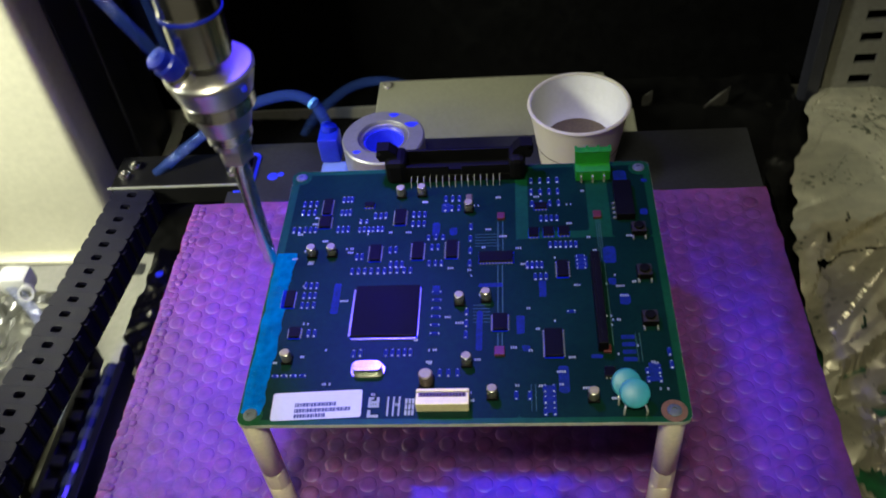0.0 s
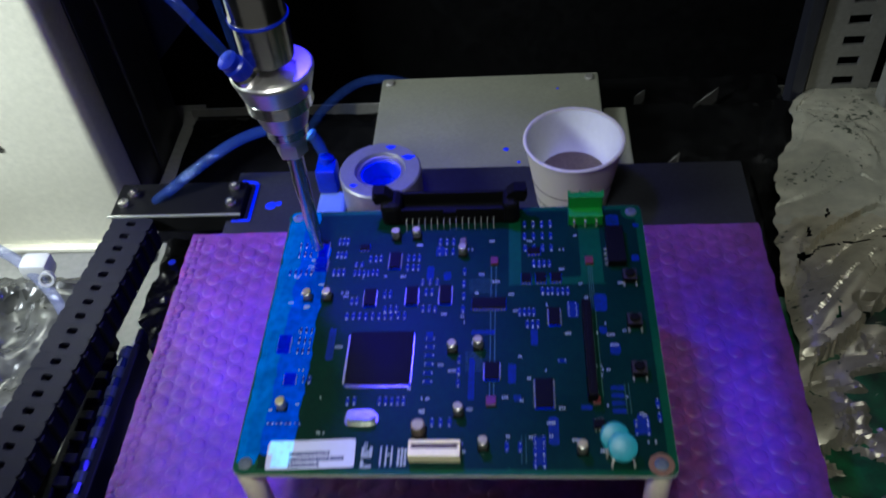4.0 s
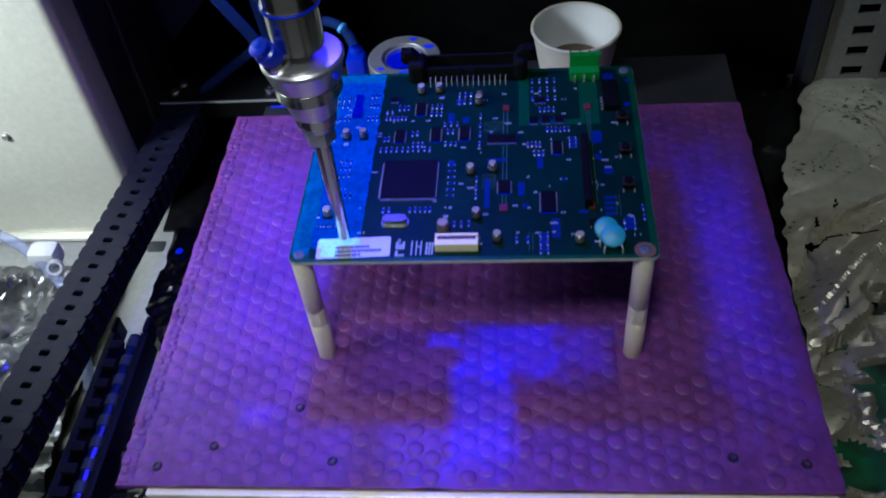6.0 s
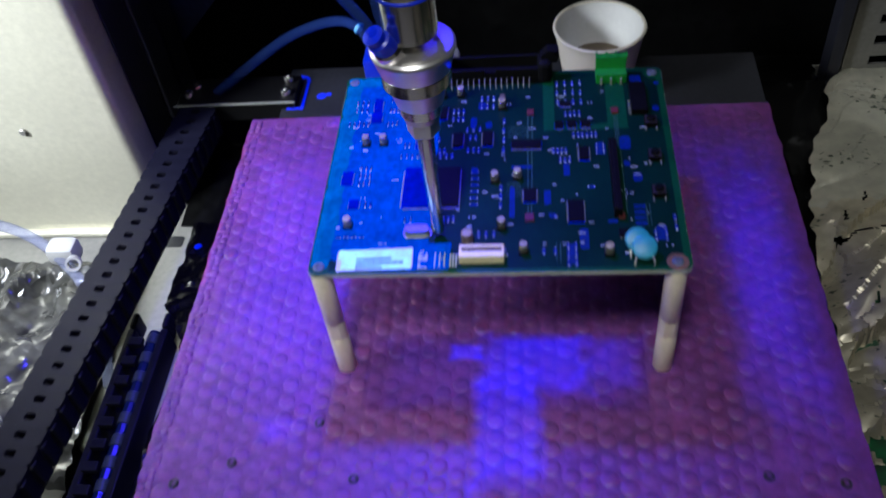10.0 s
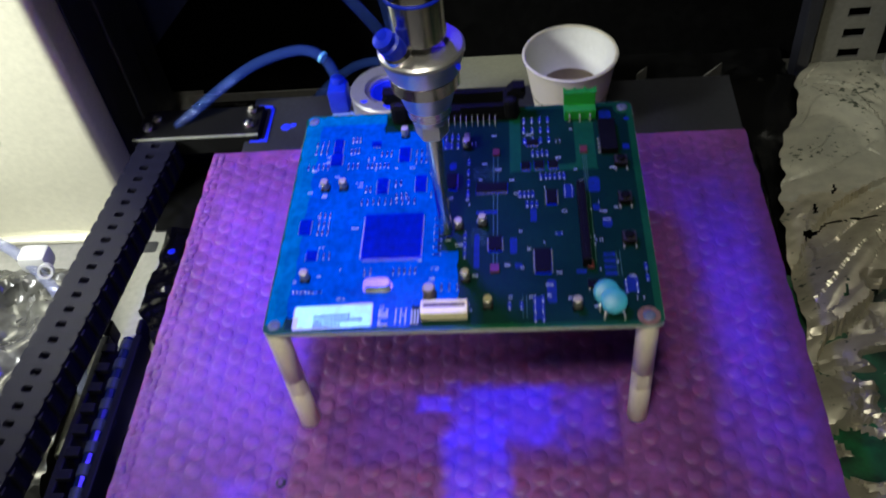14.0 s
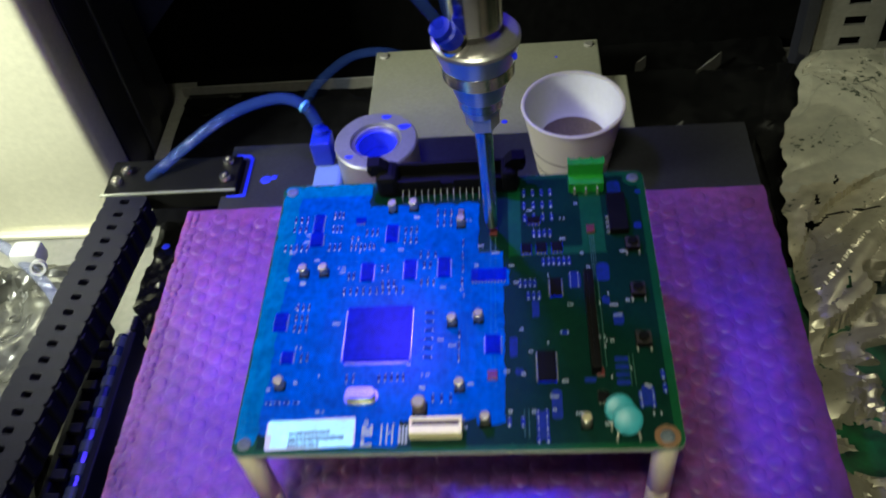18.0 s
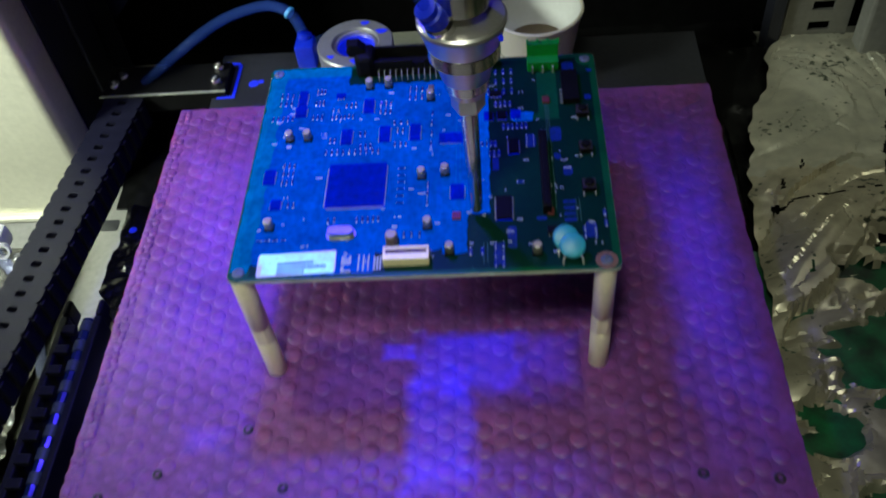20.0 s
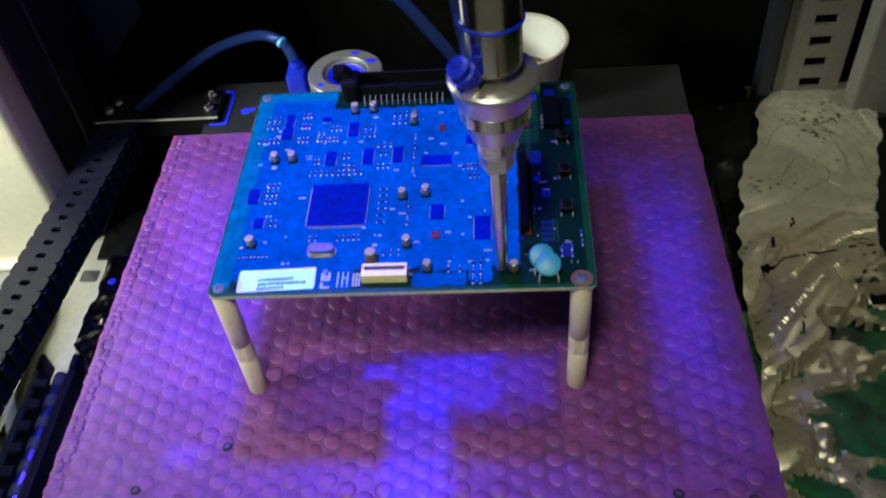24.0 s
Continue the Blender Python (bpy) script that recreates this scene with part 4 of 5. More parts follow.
for x, y, w, d in ((16.2, 99.0, 3.4, 8.3), (16.3, 90.5, 4.5, 6.0), (45.2, 92.1, 4.2, 8.0), (37.3, 73.5, 4.2, 7.8), (53.0, 74.1, 4.2, 8.4), (65.5, 74.5, 4.2, 8.6), (8.3, 52.0, 4.2, 7.4),
                   (12.9, 36.9, 3.8, 4.4), (83.1, 40.0, 5.0, 7.0), (100.7, 30.8, 6.0, 11.4), (105.2, 63.6, 4.0, 7.6)):
    chip(x, y, w, d)
for x, y, w, d in ((81.7, 70.1, 12.5, 5.0), (95.5, 82.1, 3.7, 4.4), (100.9, 82.4, 3.9, 4.4), (106.6, 82.4, 4.0, 4.4), (32.6, 99.4, 3.8, 2.4), (118.0, 18.8, 3.6, 3.6), (98.6, 96.0, 5.0, 3.0)):
    chip(x, y, w, d, 1.4, "chip", "x")
O = chip(129.6, 97.2, 6.8, 19.0, 3.2, "optocoupler", "none")
for k in range(4):
    part("lead", box(B(), 0.1252, (88.6 + 2.54 * k) * MM, BZ, 0.1262, (89.2 + 2.54 * k) * MM, BZ + 0.0008), M_TIN, O)
PACKAGES.pop()
for x, y, w, d in ((82.9, 27.8, 3.4, 3.6), (83.5, 91.1, 2.8, 3.4), (119.3, 90.6, 3.0, 3.6), (117.9, 28.1, 2.5, 3.0)):
    part("indicator", box(B(), (x - w / 2) * MM, (y - d / 2) * MM, BZ, (x + w / 2) * MM, (y + d / 2) * MM, BZ + 0.0012, 0.0002), M_RED, BOARD, "dark red indicator")


def can(x, y, r, h, brown=False):
    """A surface-mount electrolytic can on its black base."""
    c = part("capacitor", lathe(B(), [(r * 0.97 * MM, 0.0010), (r * MM, 0.0013), (r * MM, (h - 1.2) * MM), (r * 0.93 * MM, (h - 1.0) * MM), (r * MM, (h - 0.8) * MM), (r * MM, (h - 0.2) * MM), (r * 0.85 * MM, h * MM), (0, h * MM)], 20, (x * MM, y * MM, BZ)), M_BROWN if brown else M_CAN, BOARD, "small brown capacitor can" if brown else "small aluminium capacitor can", 40)
    part("top", lathe(B(), [(r * 0.84 * MM, h * MM), (r * 0.80 * MM, (h + 0.12) * MM), (0, (h + 0.12) * MM)], 20, (x * MM, y * MM, BZ)), M_CANTOP, c)
    part("base", box(B(), (x - r * 1.05) * MM, (y - r * 1.05) * MM, BZ, (x + r * 1.05) * MM, (y + r * 1.05) * MM, BZ + 0.0011, 0.0002), M_BLACKPL, c)


for x, y in ((13.7, 73.9), (21.2, 74.0), (44.7, 104.8), (52.8, 105.2), (71.3, 95.5), (69.1, 49.4), (78.2, 50.8), (80.6, 10.7), (112.1, 9.3), (12.1, 25.7), (72.2, 23.4)):
    can(x, y, 1.75, 4.6)
can(59.5, 15.8, 2.3, 5.6, True)
part("capacitor", box(B(), 70.2 * MM, 98.2 * MM, BZ, 72.6 * MM, 101.6 * MM, BZ + 0.003, 0.0004), M_BROWN, BOARD, "small brown capacitor")

# crystal in its oblong can
X = part("crystal", prism(B(), rounded(0.0350, 0.0190, 0.0447, 0.0230, 0.0019), BZ + 0.0004, BZ + 0.0032), M_CRYSTAL, BOARD, "oblong metal crystal can", 40)
part("flange", prism(B(), rounded(0.0342, 0.0182, 0.0455, 0.0238, 0.0024), BZ, BZ + 0.0005), M_CRYSTAL, X, "", 40)


def flat_connector():
    c = part("flat_cable_connector", box(B(), 0.0568, 0.0050, BZ, 0.0735, 0.0094, BZ + 0.0042, 0.0003), M_CREAMPL, BOARD, "cream connector with dark slots")
    part("latch", box(B(), 0.0568, 0.0096, BZ, 0.0735, 0.0108, BZ + 0.0046, 0.0003), M_CREAMPL, c)
    part("shroud", box(B(), 0.0577, 0.0078, BZ + 0.0042, 0.0726, 0.0093, BZ + 0.0044), M_BROWN, c)
    for i in range(14):
        x = 0.0583 + 0.00102 * i
        part("contact", box(B(), x, 0.0080, BZ + 0.0044, x + 0.0005, 0.0091, BZ + 0.0046), M_BLACKPL, c)


flat_connector()


def box_header():
    """The latched ribbon-cable header at the far edge: two rows of pins, fifteen in each."""
    x0, x1, y0, y1, top = 0.0428, 0.0888, 0.1122, 0.1222, 0.0090
    h = part("header_shroud", box(B(), x0, y1 - 0.0014, BZ, x1, y1, BZ + top, 0.0003), M_BLACKPL, BOARD, "black latched ribbon-cable header")
    part("header_base", box(B(), x0, y0, BZ, x1, y1 - 0.0014, BZ + 0.0035, 0.0003), M_BLACKPL, h)
    part("header_front", box(B(), x0, y0, BZ + 0.0035, x0 + 0.0205, y0 + 0.0014, BZ + top - 0.001, 0.0003), M_BLACKPL, h)
    part("header_front", box(B(), x1 - 0.0205, y0, BZ + 0.0035, x1, y0 + 0.0014, BZ + top - 0.001, 0.0003), M_BLACKPL, h)
    part("header_key", box(B(), x0 + 0.0205, y0 + 0.0004, BZ + 0.0035, x1 - 0.0205, y0 + 0.0012, BZ + 0.0062), M_BLACKPL, h)
    for s, x in ((-1, x0), (1, x1)):
        part("latch_post", box(B(), x - 0.0045 if s < 0 else x - 0.002, y0 - 0.0012, BZ, x + 0.004 if s < 0 else x + 0.0045, y1, BZ + 0.0112, 0.0022), M_BLACKPL, h)
        bm = B()
        prism(bm, [(0, 0), (0.0070, 0), (0.0082, 0.0070), (0.0058, 0.0098), (0.0078, 0.0140), (0.0030, 0.0142), (0.0002, 0.0080)], -0.0026, 0.0026)
        ob = part("latch", bm, M_BLACKPL, h, "black locking latch")
        ob.matrix_basis = pose(x + (-0.0005 if s > 0 else 0.0005), 0.1172, BZ + 0.0092, 90, 0, 0) @ Matrix.Diagonal((s, 0.42, 1, 1))
    pin = None
    for i in range(15):
        if pin is None:
            bm = hose(B(), [(0, 0, 0.0034), (0, -0.0010, 0.0034), (0, -0.0022, 0.0028), (0, -0.0028, 0.0012), (0, -0.0030, 0.0)], 0.00020, 6, 3)
            p = part("pin", bm, M_TIN, h, "tinned bent pin")
            pin = p.data
        else:
            p = new("pin", pin)
            p.parent = h
        p.location = (0.0484 + 0.00248 * i, y0, BZ)


box_header()


def terminal_block():
    g = part("terminal_block", box(B(), 0.1125, 0.1101, BZ, 0.1258, 0.1180, BZ + 0.0048, 0.0003), M_GREEN, BOARD, "green three-way terminal block")
    part("header_wall", box(B(), 0.1125, 0.1148, BZ + 0.0048, 0.1258, 0.1180, BZ + 0.0105, 0.0003), M_GREEN, g)
    for i in range(4):
        x = 0.1123 + 0.00430 * i
        part("rib", box(B(), x, 0.1146, BZ + 0.0105, x + 0.0010, 0.1182, BZ + 0.0110), M_GREEN, g)
        if i < 3:
            part("pin", box(B(), x + 0.0020, 0.1089, BZ, x + 0.0027, 0.1102, BZ + 0.0030), M_TIN, g)


terminal_block()


def switch(x, y):
    s = part("tact_switch", box(B(), (x - 2.6) * MM, (y - 2.6) * MM, BZ, (x + 2.6) * MM, (y + 2.6) * MM, BZ + 0.0025, 0.0003), M_BLACKPL, BOARD, "small black push switch")
    part("cover", box(B(), (x - 2.5) * MM, (y - 2.5) * MM, BZ + 0.0025, (x + 2.5) * MM, (y + 2.5) * MM, BZ + 0.0027), M_COVER, s, "dull brown metal cover")
    part("button", lathe(B(), [(0.0018, 0.0027), (0.0018, 0.0036), (0.0016, 0.0038), (0, 0.0038)], 16, (x * MM, y * MM, BZ)), M_BLACKPL, s, "", 40)
    for dx in (-2.2, 2.2):
        part("lead", box(B(), (x + dx - 0.3) * MM, (y - 4.2) * MM, BZ, (x + dx + 0.3) * MM, (y - 2.6) * MM, BZ + 0.0008), M_TIN, s)


switch(133.6, 81.9)
switch(133.3, 60.8)
switch(132.9, 40.0)

# long narrow card slot
S = part("card_slot", box(B(), 0.1150, 0.0272, BZ, 0.1182, 0.0680, BZ + 0.0050, 0.0003), M_BLACKPL, BOARD, "long narrow black card slot")
part("slot_groove", box(B(), 0.1162, 0.0282, BZ + 0.0050, 0.1170, 0.0670, BZ + 0.0052), M_CHIP, S)


def disc(x, y, turn, tilt):
    d = part("disc_capacitor", lathe(B(), [(0, -0.0012), (0.0038, -0.0011), (0.0045, -0.0007), (0.0047, 0), (0.0045, 0.0007), (0.0038, 0.0011), (0, 0.0012)], 28), M_DISC, BOARD, "light blue disc capacitor leaning back", 32)
    d.matrix_basis = pose(x * MM, y * MM, BZ + 0.0040, tilt, 0, turn)
    for dx in (-3.4, 3.4):
        part("lead", hose(B(), [(dx * MM * 0.8, -0.0030, 0.0), (dx * MM, -0.0052, 0.0004), (dx * MM, -0.0068, -0.0018)], 0.0004, 6, 4), M_TIN, d)


disc(124.4, 8.4, 0, 28)
disc(122.2, 12.2, 10, 34)

# fixing screws and rings in the corners
for x, y, ring in ((3.6, 4.4, 0), (136.2, 4.6, 1), (3.0, 117.0, 0), (137.3, 116.7, 0)):
    r = part("fixing_ring", lathe(B(), [(0.0040, 0.0), (0.0040, 0.0001), (0.0022, 0.0001), (0.0022, 0.0)], 28, (x * MM, y * MM, BZ + 0.00003)), M_BRASS if ring else M_PCB_EDGE, BOARD, "copper ring" if ring else "")
    part("screw", lathe(B(), [(0.0023, 0.0001), (0.0023, 0.0004), (0.0019, 0.0007), (0.0008, 0.0007), (0.0008, 0.0004), (0, 0.0004)], 20, (x * MM, y * MM, BZ)), M_SCREW, r, "", 40)

# fine copper traces under the solder mask
for lines in (((82.2, 30.0, 82.5, 36.0), (83.6, 30.0, 83.9, 36.0), (82.2, 44.0, 82.5, 66.8), (83.8, 44.0, 84.1, 66.8), (82.2, 73.4, 82.5, 89.2), (84.0, 73.4, 84.3, 89.2)),
              ((118.6, 30.0, 118.8, 88.6), (120.0, 30.0, 120.2, 88.6), (119.3, 68.4, 119.5, 88.6)), tuple((74.0, 76.2 + 1.5 * k, 83.0, 76.4 + 1.5 * k) for k in range(5)),
              tuple((92.8 + 1.4 * k, 5.0, 93.0 + 1.4 * k, 15.0) for k in range(2)), tuple((127.4 + 1.3 * k, 23.0, 127.6 + 1.3 * k, 35.0) for k in range(2)), tuple((73.8, 48.0 - 1.5 * k, 79.6, 48.2 - 1.5 * k) for k in range(6))):
    bm = B()
    for x0, y0, x1, y1 in lines:
        box(bm, x0 * MM, y0 * MM, BZ + 0.00002, x1 * MM, y1 * MM, BZ + 0.00006)
    part("trace", bm, M_TRACE, BOARD, "fine pale copper traces")

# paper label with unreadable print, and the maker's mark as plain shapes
L = part("paper_label", prism(B(), rounded(-0.0145, -0.0052, 0.0145, 0.0052, 0.0010), 0.0, 0.00012), M_LABEL, BOARD, "glowing white paper label with lines of print")
L.matrix_basis = pose(0.0246, 0.0079, BZ + 0.00006, 0, 0, 2.5)
PACKAGES.append((10.3, 2.8, 38.9, 13.0, 0.16, 2))
for i, (x0, x1, y) in enumerate(((-7.0, 6.2, 0.2), (-7.0, 11.0, -1.9), (-7.0, 3.0, -3.9))):
    bm = B()
    x = x0
    while x < x1:
        w = 0.35 + 0.5 * ((i * 7 + int((x + 20) * 13)) % 4) / 4
        box(bm, x * MM, (y - 0.72) * MM, 0.00012, (x + w) * MM, (y + 0.72) * MM, 0.00022)
        x += w + 0.22
    part("print_line", bm, M_PRINT, L)
bm = B()
for x0, y0, x1, y1 in ((41.2, 3.1, 42.2, 5.8), (42.2, 3.1, 44.8, 4.0), (41.2, 6.8, 42.1, 10.6), (43.8, 6.8, 44.7, 10.6), (42.1, 6.8, 43.8, 7.6), (42.2, 8.4, 43.8, 9.2), (42.1, 9.9, 43.0, 10.6)):
    box(bm, x0 * MM, y0 * MM, BZ + 0.00002, x1 * MM, y1 * MM, BZ + 0.00020)
part("maker_mark", bm, M_SILK, BOARD, "white printed mark")
bm = B()
for x in (47.3, 49.1, 50.9):
    box(bm, x * MM, 3.6 * MM, BZ + 0.00002, (x + 0.5) * MM, 10.8 * MM, BZ + 0.00020)
for y in (3.8, 6.0, 8.2):
    for x in (53.0, 54.1, 55.2):
        box(bm, x * MM, y * MM, BZ + 0.00002, (x + 0.75) * MM, (y + 1.8) * MM, BZ + 0.00020)
part("printed_bars", bm, M_SILK, BOARD)

# rows of small chip resistors and capacitors: x0, y0, x1, y1, columns, rows
CHIPMESH, SMALL = {}, []


def bead(bm, x, y, a, b):
    """A solder fillet: half an ellipsoid."""
    rings = [[bm.verts.new((x + a * k * math.cos(0.7854 * i), y + b * k * math.sin(0.7854 * i), 0.00062 * z)) for i in range(8)] for k, z in ((1.0, 0.0), (0.88, 0.5), (0.5, 0.87))]
    for p, q in zip(rings, rings[1:]):
        for i in range(8):
            bm.faces.new((p[i], p[(i + 1) % 8], q[(i + 1) % 8], q[i]))
    top = bm.verts.new((x, y, 0.00062))
    for i in range(8):
        bm.faces.new((rings[2][i], rings[2][(i + 1) % 8], top))


def passive(x, y, along, length):
    """A chip resistor: a dark body, a solder fillet at each end and flux residue round it."""
    key = (along, length)
    if key not in CHIPMESH:
        bm, l, w = B(), length * MM, 0.00095
        def turned(a, b):
            return (b, a) if along else (a, b)
        a, b = turned(l / 2, w / 2)
        box(bm, -a, -b, 0.0001, a, b, 0.00045)
        marks = [len(bm.faces)]
        for e in (-l / 2, l / 2):
            bead(bm, *turned(e, 0), *turned(0.00030, 0.00036))
        marks.append(len(bm.faces))
        a, b = turned(l / 2 + 0.0005, w / 2 + 0.00022)
        prism(bm, rounded(-a, -b, a, b, 0.0003, 2), 0.00003, 0.00008)
        bm.faces.ensure_lookup_table()
        for k, f in enumerate(bm.faces):
            f.material_index = 0 if k < marks[0] else 1 if k < marks[1] else 2
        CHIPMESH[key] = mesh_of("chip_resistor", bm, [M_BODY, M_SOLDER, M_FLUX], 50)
    ob = new("chip_resistor", CHIPMESH[key])
    ob.parent = BOARD
    ob.location = (x * MM, y * MM, BZ)
    w, d = (0.4, length / 2) if along else (length / 2, 0.4)
    SMALL.append((x - w, y - d, x + w, y + d))


# each block: first and last solder joint, joints across, joints up the board, 1 where the parts lie up the board
for blocks in (
    ((6.5, 95.4, 11.2, 102.8, 3, 4, 1), (4.5, 85.8, 12.9, 88.4, 5, 2, 1), (21.9, 94.2, 25.2, 105.2, 3, 4, 1), (21.6, 85.3, 25.4, 88.6, 3, 2, 1), (35.4, 91.1, 39.4, 96.4, 3, 2, 1), (30.0, 85.5, 38.7, 87.6, 6, 2, 1)),
    ((50.1, 87.6, 54.4, 95.2, 3, 4, 1), (30.0, 90.2, 32.2, 91.6, 2, 2, 1), (42.6, 73.8, 44.6, 77.2, 2, 2, 1), (43.2, 66.8, 47.4, 69.4, 3, 2, 1), (30.4, 70.2, 32.2, 74.6, 2, 2, 1), (58.0, 75.2, 60.2, 77.6, 2, 2, 1)),
    ((57.4, 67.2, 61.8, 69.4, 3, 2, 1), (29.4, 64.0, 50.8, 66.4, 10, 2, 1), (13.4, 48.4, 17.5, 59.8, 3, 6, 1), (17.6, 35.2, 19.7, 39.0, 2, 2, 1), (34.2, 27.0, 36.6, 29.4, 2, 2, 1), (45.2, 27.0, 53.4, 29.4, 5, 2, 1)),
    ((8.2, 19.4, 19.0, 20.4, 8, 1, 0), (59.4, 36.0, 62.6, 54.6, 2, 6, 0), (71.6, 34.0, 73.6, 46.4, 1, 6, 1), (92.8, 64.4, 98.0, 68.2, 4, 2, 1), (95.6, 59.4, 99.2, 62.0, 3, 2, 1), (97.2, 3.6, 100.0, 14.4, 2, 6, 1)),
    ((88.1, 5.8, 92.4, 15.6, 2, 2, 1), (101.4, 74.6, 110.6, 77.4, 6, 2, 1), (110.6, 64.4, 113.2, 70.2, 2, 4, 0), (129.8, 15.4, 133.6, 20.4, 2, 4, 1), (72.2, 66.4, 72.2, 88.0, 1, 8, 1), (95.2, 96.4, 105.4, 112.6, 4, 6, 1)),
    ((98.4, 88.6, 104.4, 91.2, 4, 2, 1), (62.2, 95.6, 67.4, 103.6, 3, 4, 1), (56.4, 80.4, 62.0, 82.4, 3, 2, 1), (137.6, 20.6, 137.6, 28.2, 1, 4, 1), (63.4, 18.6, 69.2, 21.0, 3, 2, 1), (106.2, 44.6, 108.4, 45.4, 2, 1, 0)),
):
    for x0, y0, x1, y1, nx, ny, along in blocks:
        sx, sy = (x1 - x0) / max(nx - 1, 1), (y1 - y0) / max(ny - 1, 1)
        for i in range(0, nx, 1 if along else 2):
            for j in range(0, ny, 2 if along else 1):
                x, y = x0 + sx * (i if along else i + 0.5), y0 + sy * (j + 0.5 if along else j)
                passive(x + random.uniform(-0.1, 0.1), y + random.uniform(-0.1, 0.1), along, round(min(2.6, sy if along else sx), 1))

# flux left on the board after soldering, which glows a dull blue
for x, y, w, d in ((122.2, 70.5, 4.6, 8.0), (122.1, 57.7, 2.7, 3.2), (125.7, 49.6, 3.6, 5.0), (132.2, 19.2, 3.8, 7.4), (112.0, 67.2, 4.2, 6.6), (114.4, 25.6, 3.8, 1.5), (89.9, 39.3, 2.6, 8.0), (76.1, 37.1, 2.0, 17.0), (91.7, 29.3, 2.7, 2.6),
                   (103.4, 16.7, 3.2, 10.6), (98.7, 9.4, 3.6, 10.0), (97.9, 55.0, 2.5, 7.4), (79.8, 57.2, 8.4, 1.9), (136.7, 92.1, 2.8, 3.2), (138.6, 109.3, 2.2, 2.0), (129.6, 112.0, 5.0, 7.0), (25.1, 52.5, 2.5, 14.0), (59.2, 85.7, 2.7, 7.2),
                   (62.4, 97.3, 3.4, 5.0), (65.8, 84.3, 2.8, 4.0), (60.7, 55.5, 2.5, 4.2)):
    outline = [(px + 0.35 * noise.noise(Vector((px, py, 2))), py + 0.35 * noise.noise(Vector((px, py, 8)))) for px, py in rounded(x - w / 2, y - d / 2, x + w / 2, y + d / 2, min(w, d) * 0.3, 4)]
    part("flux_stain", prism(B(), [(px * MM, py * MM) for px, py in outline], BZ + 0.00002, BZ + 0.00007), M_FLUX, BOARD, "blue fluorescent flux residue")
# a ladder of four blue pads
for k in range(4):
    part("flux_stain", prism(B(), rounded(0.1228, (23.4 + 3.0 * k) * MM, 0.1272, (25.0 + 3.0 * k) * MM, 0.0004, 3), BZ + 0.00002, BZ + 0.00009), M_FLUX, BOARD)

# white part outlines and legends, printed
bm = B()
rnd = random.Random(9)
for k in range(130):
    x, y = rnd.uniform(4, 134), rnd.uniform(6, 104)
    if any(a - 1 < x < c + 1 and b - 1 < y < d + 1 for a, b, c, d, *_ in PACKAGES + SMALL):
        continue
    n = rnd.choice((2, 3, 3, 4))
    for i in range(n):
        if rnd.random() < 0.8:
            box(bm, (x + 0.75 * i) * MM, y * MM, BZ + 0.00002, (x + 0.75 * i + 0.5) * MM, (y + 0.9) * MM, BZ + 0.00019)
tagged(part("printed_legend", bm, M_SILK, BOARD, "small white printed legends"), "small white printed legends", kind="stuff")

# ---- the varnish: strips laid pass by pass, in short rigid pieces ----
# x0, x1, near end, far end, start of the pass, its end, +1 when it runs away from the camera
PASSES = [
    (0.2, 7.3, 4.2, 120.2, -1.0, 0.70, 1), (7.3, 12.0, 7.7, 120.2, 0.92, 2.52, -1), (12.0, 18.5, 2.6, 120.2, 2.68, 4.22, 1),
    (18.5, 26.7, 2.6, 120.2, 4.46, 6.02, -1), (26.7, 35.2, 2.6, 120.2, 6.12, 7.66, 1), (35.2, 44.5, 2.6, 107.4, 8.12, 9.72, -1),
    (44.5, 53.4, 2.6, 107.4, 9.82, 11.36, 1), (53.4, 61.2, 11.8, 107.4, 12.10, 13.50, -1), (61.2, 69.3, 11.8, 107.4, 13.62, 15.00, 1),
    (69.3, 77.9, 11.8, 107.4, 15.14, 16.80, -1), (77.9, 86.9, 9.6, 107.4, 16.90, 18.36, 1), (86.9, 95.5, 9.6, 107.6, 18.80, 20.28, -1),
    (95.5, 104.3, 4.2, 100.6, 20.74, 22.16, 1), (104.3, 114.4, 11.2, 105.6, 22.14, 24.00, -1),
]
PATCHES = [(77.8, 65.4, 89.2, 73.6, 15.78), (104.4, 78.6, 113.6, 84.6, 18.95), (75.2, 2.6, 88.6, 9.6, 20.38), (88.6, 2.6, 95.0, 9.6, 20.62)]
SUNK = -0.00115
LAID = []  # piece and the moment at which it is laid


def wave(at, along):
    """How far the border of the wet varnish strays, in millimetres."""
    return 0.75 * noise.noise(Vector((at * 0.9, along * 0.22, 3))) + 0.35 * noise.noise(Vector((at * 1.7, along * 0.7, 6)))


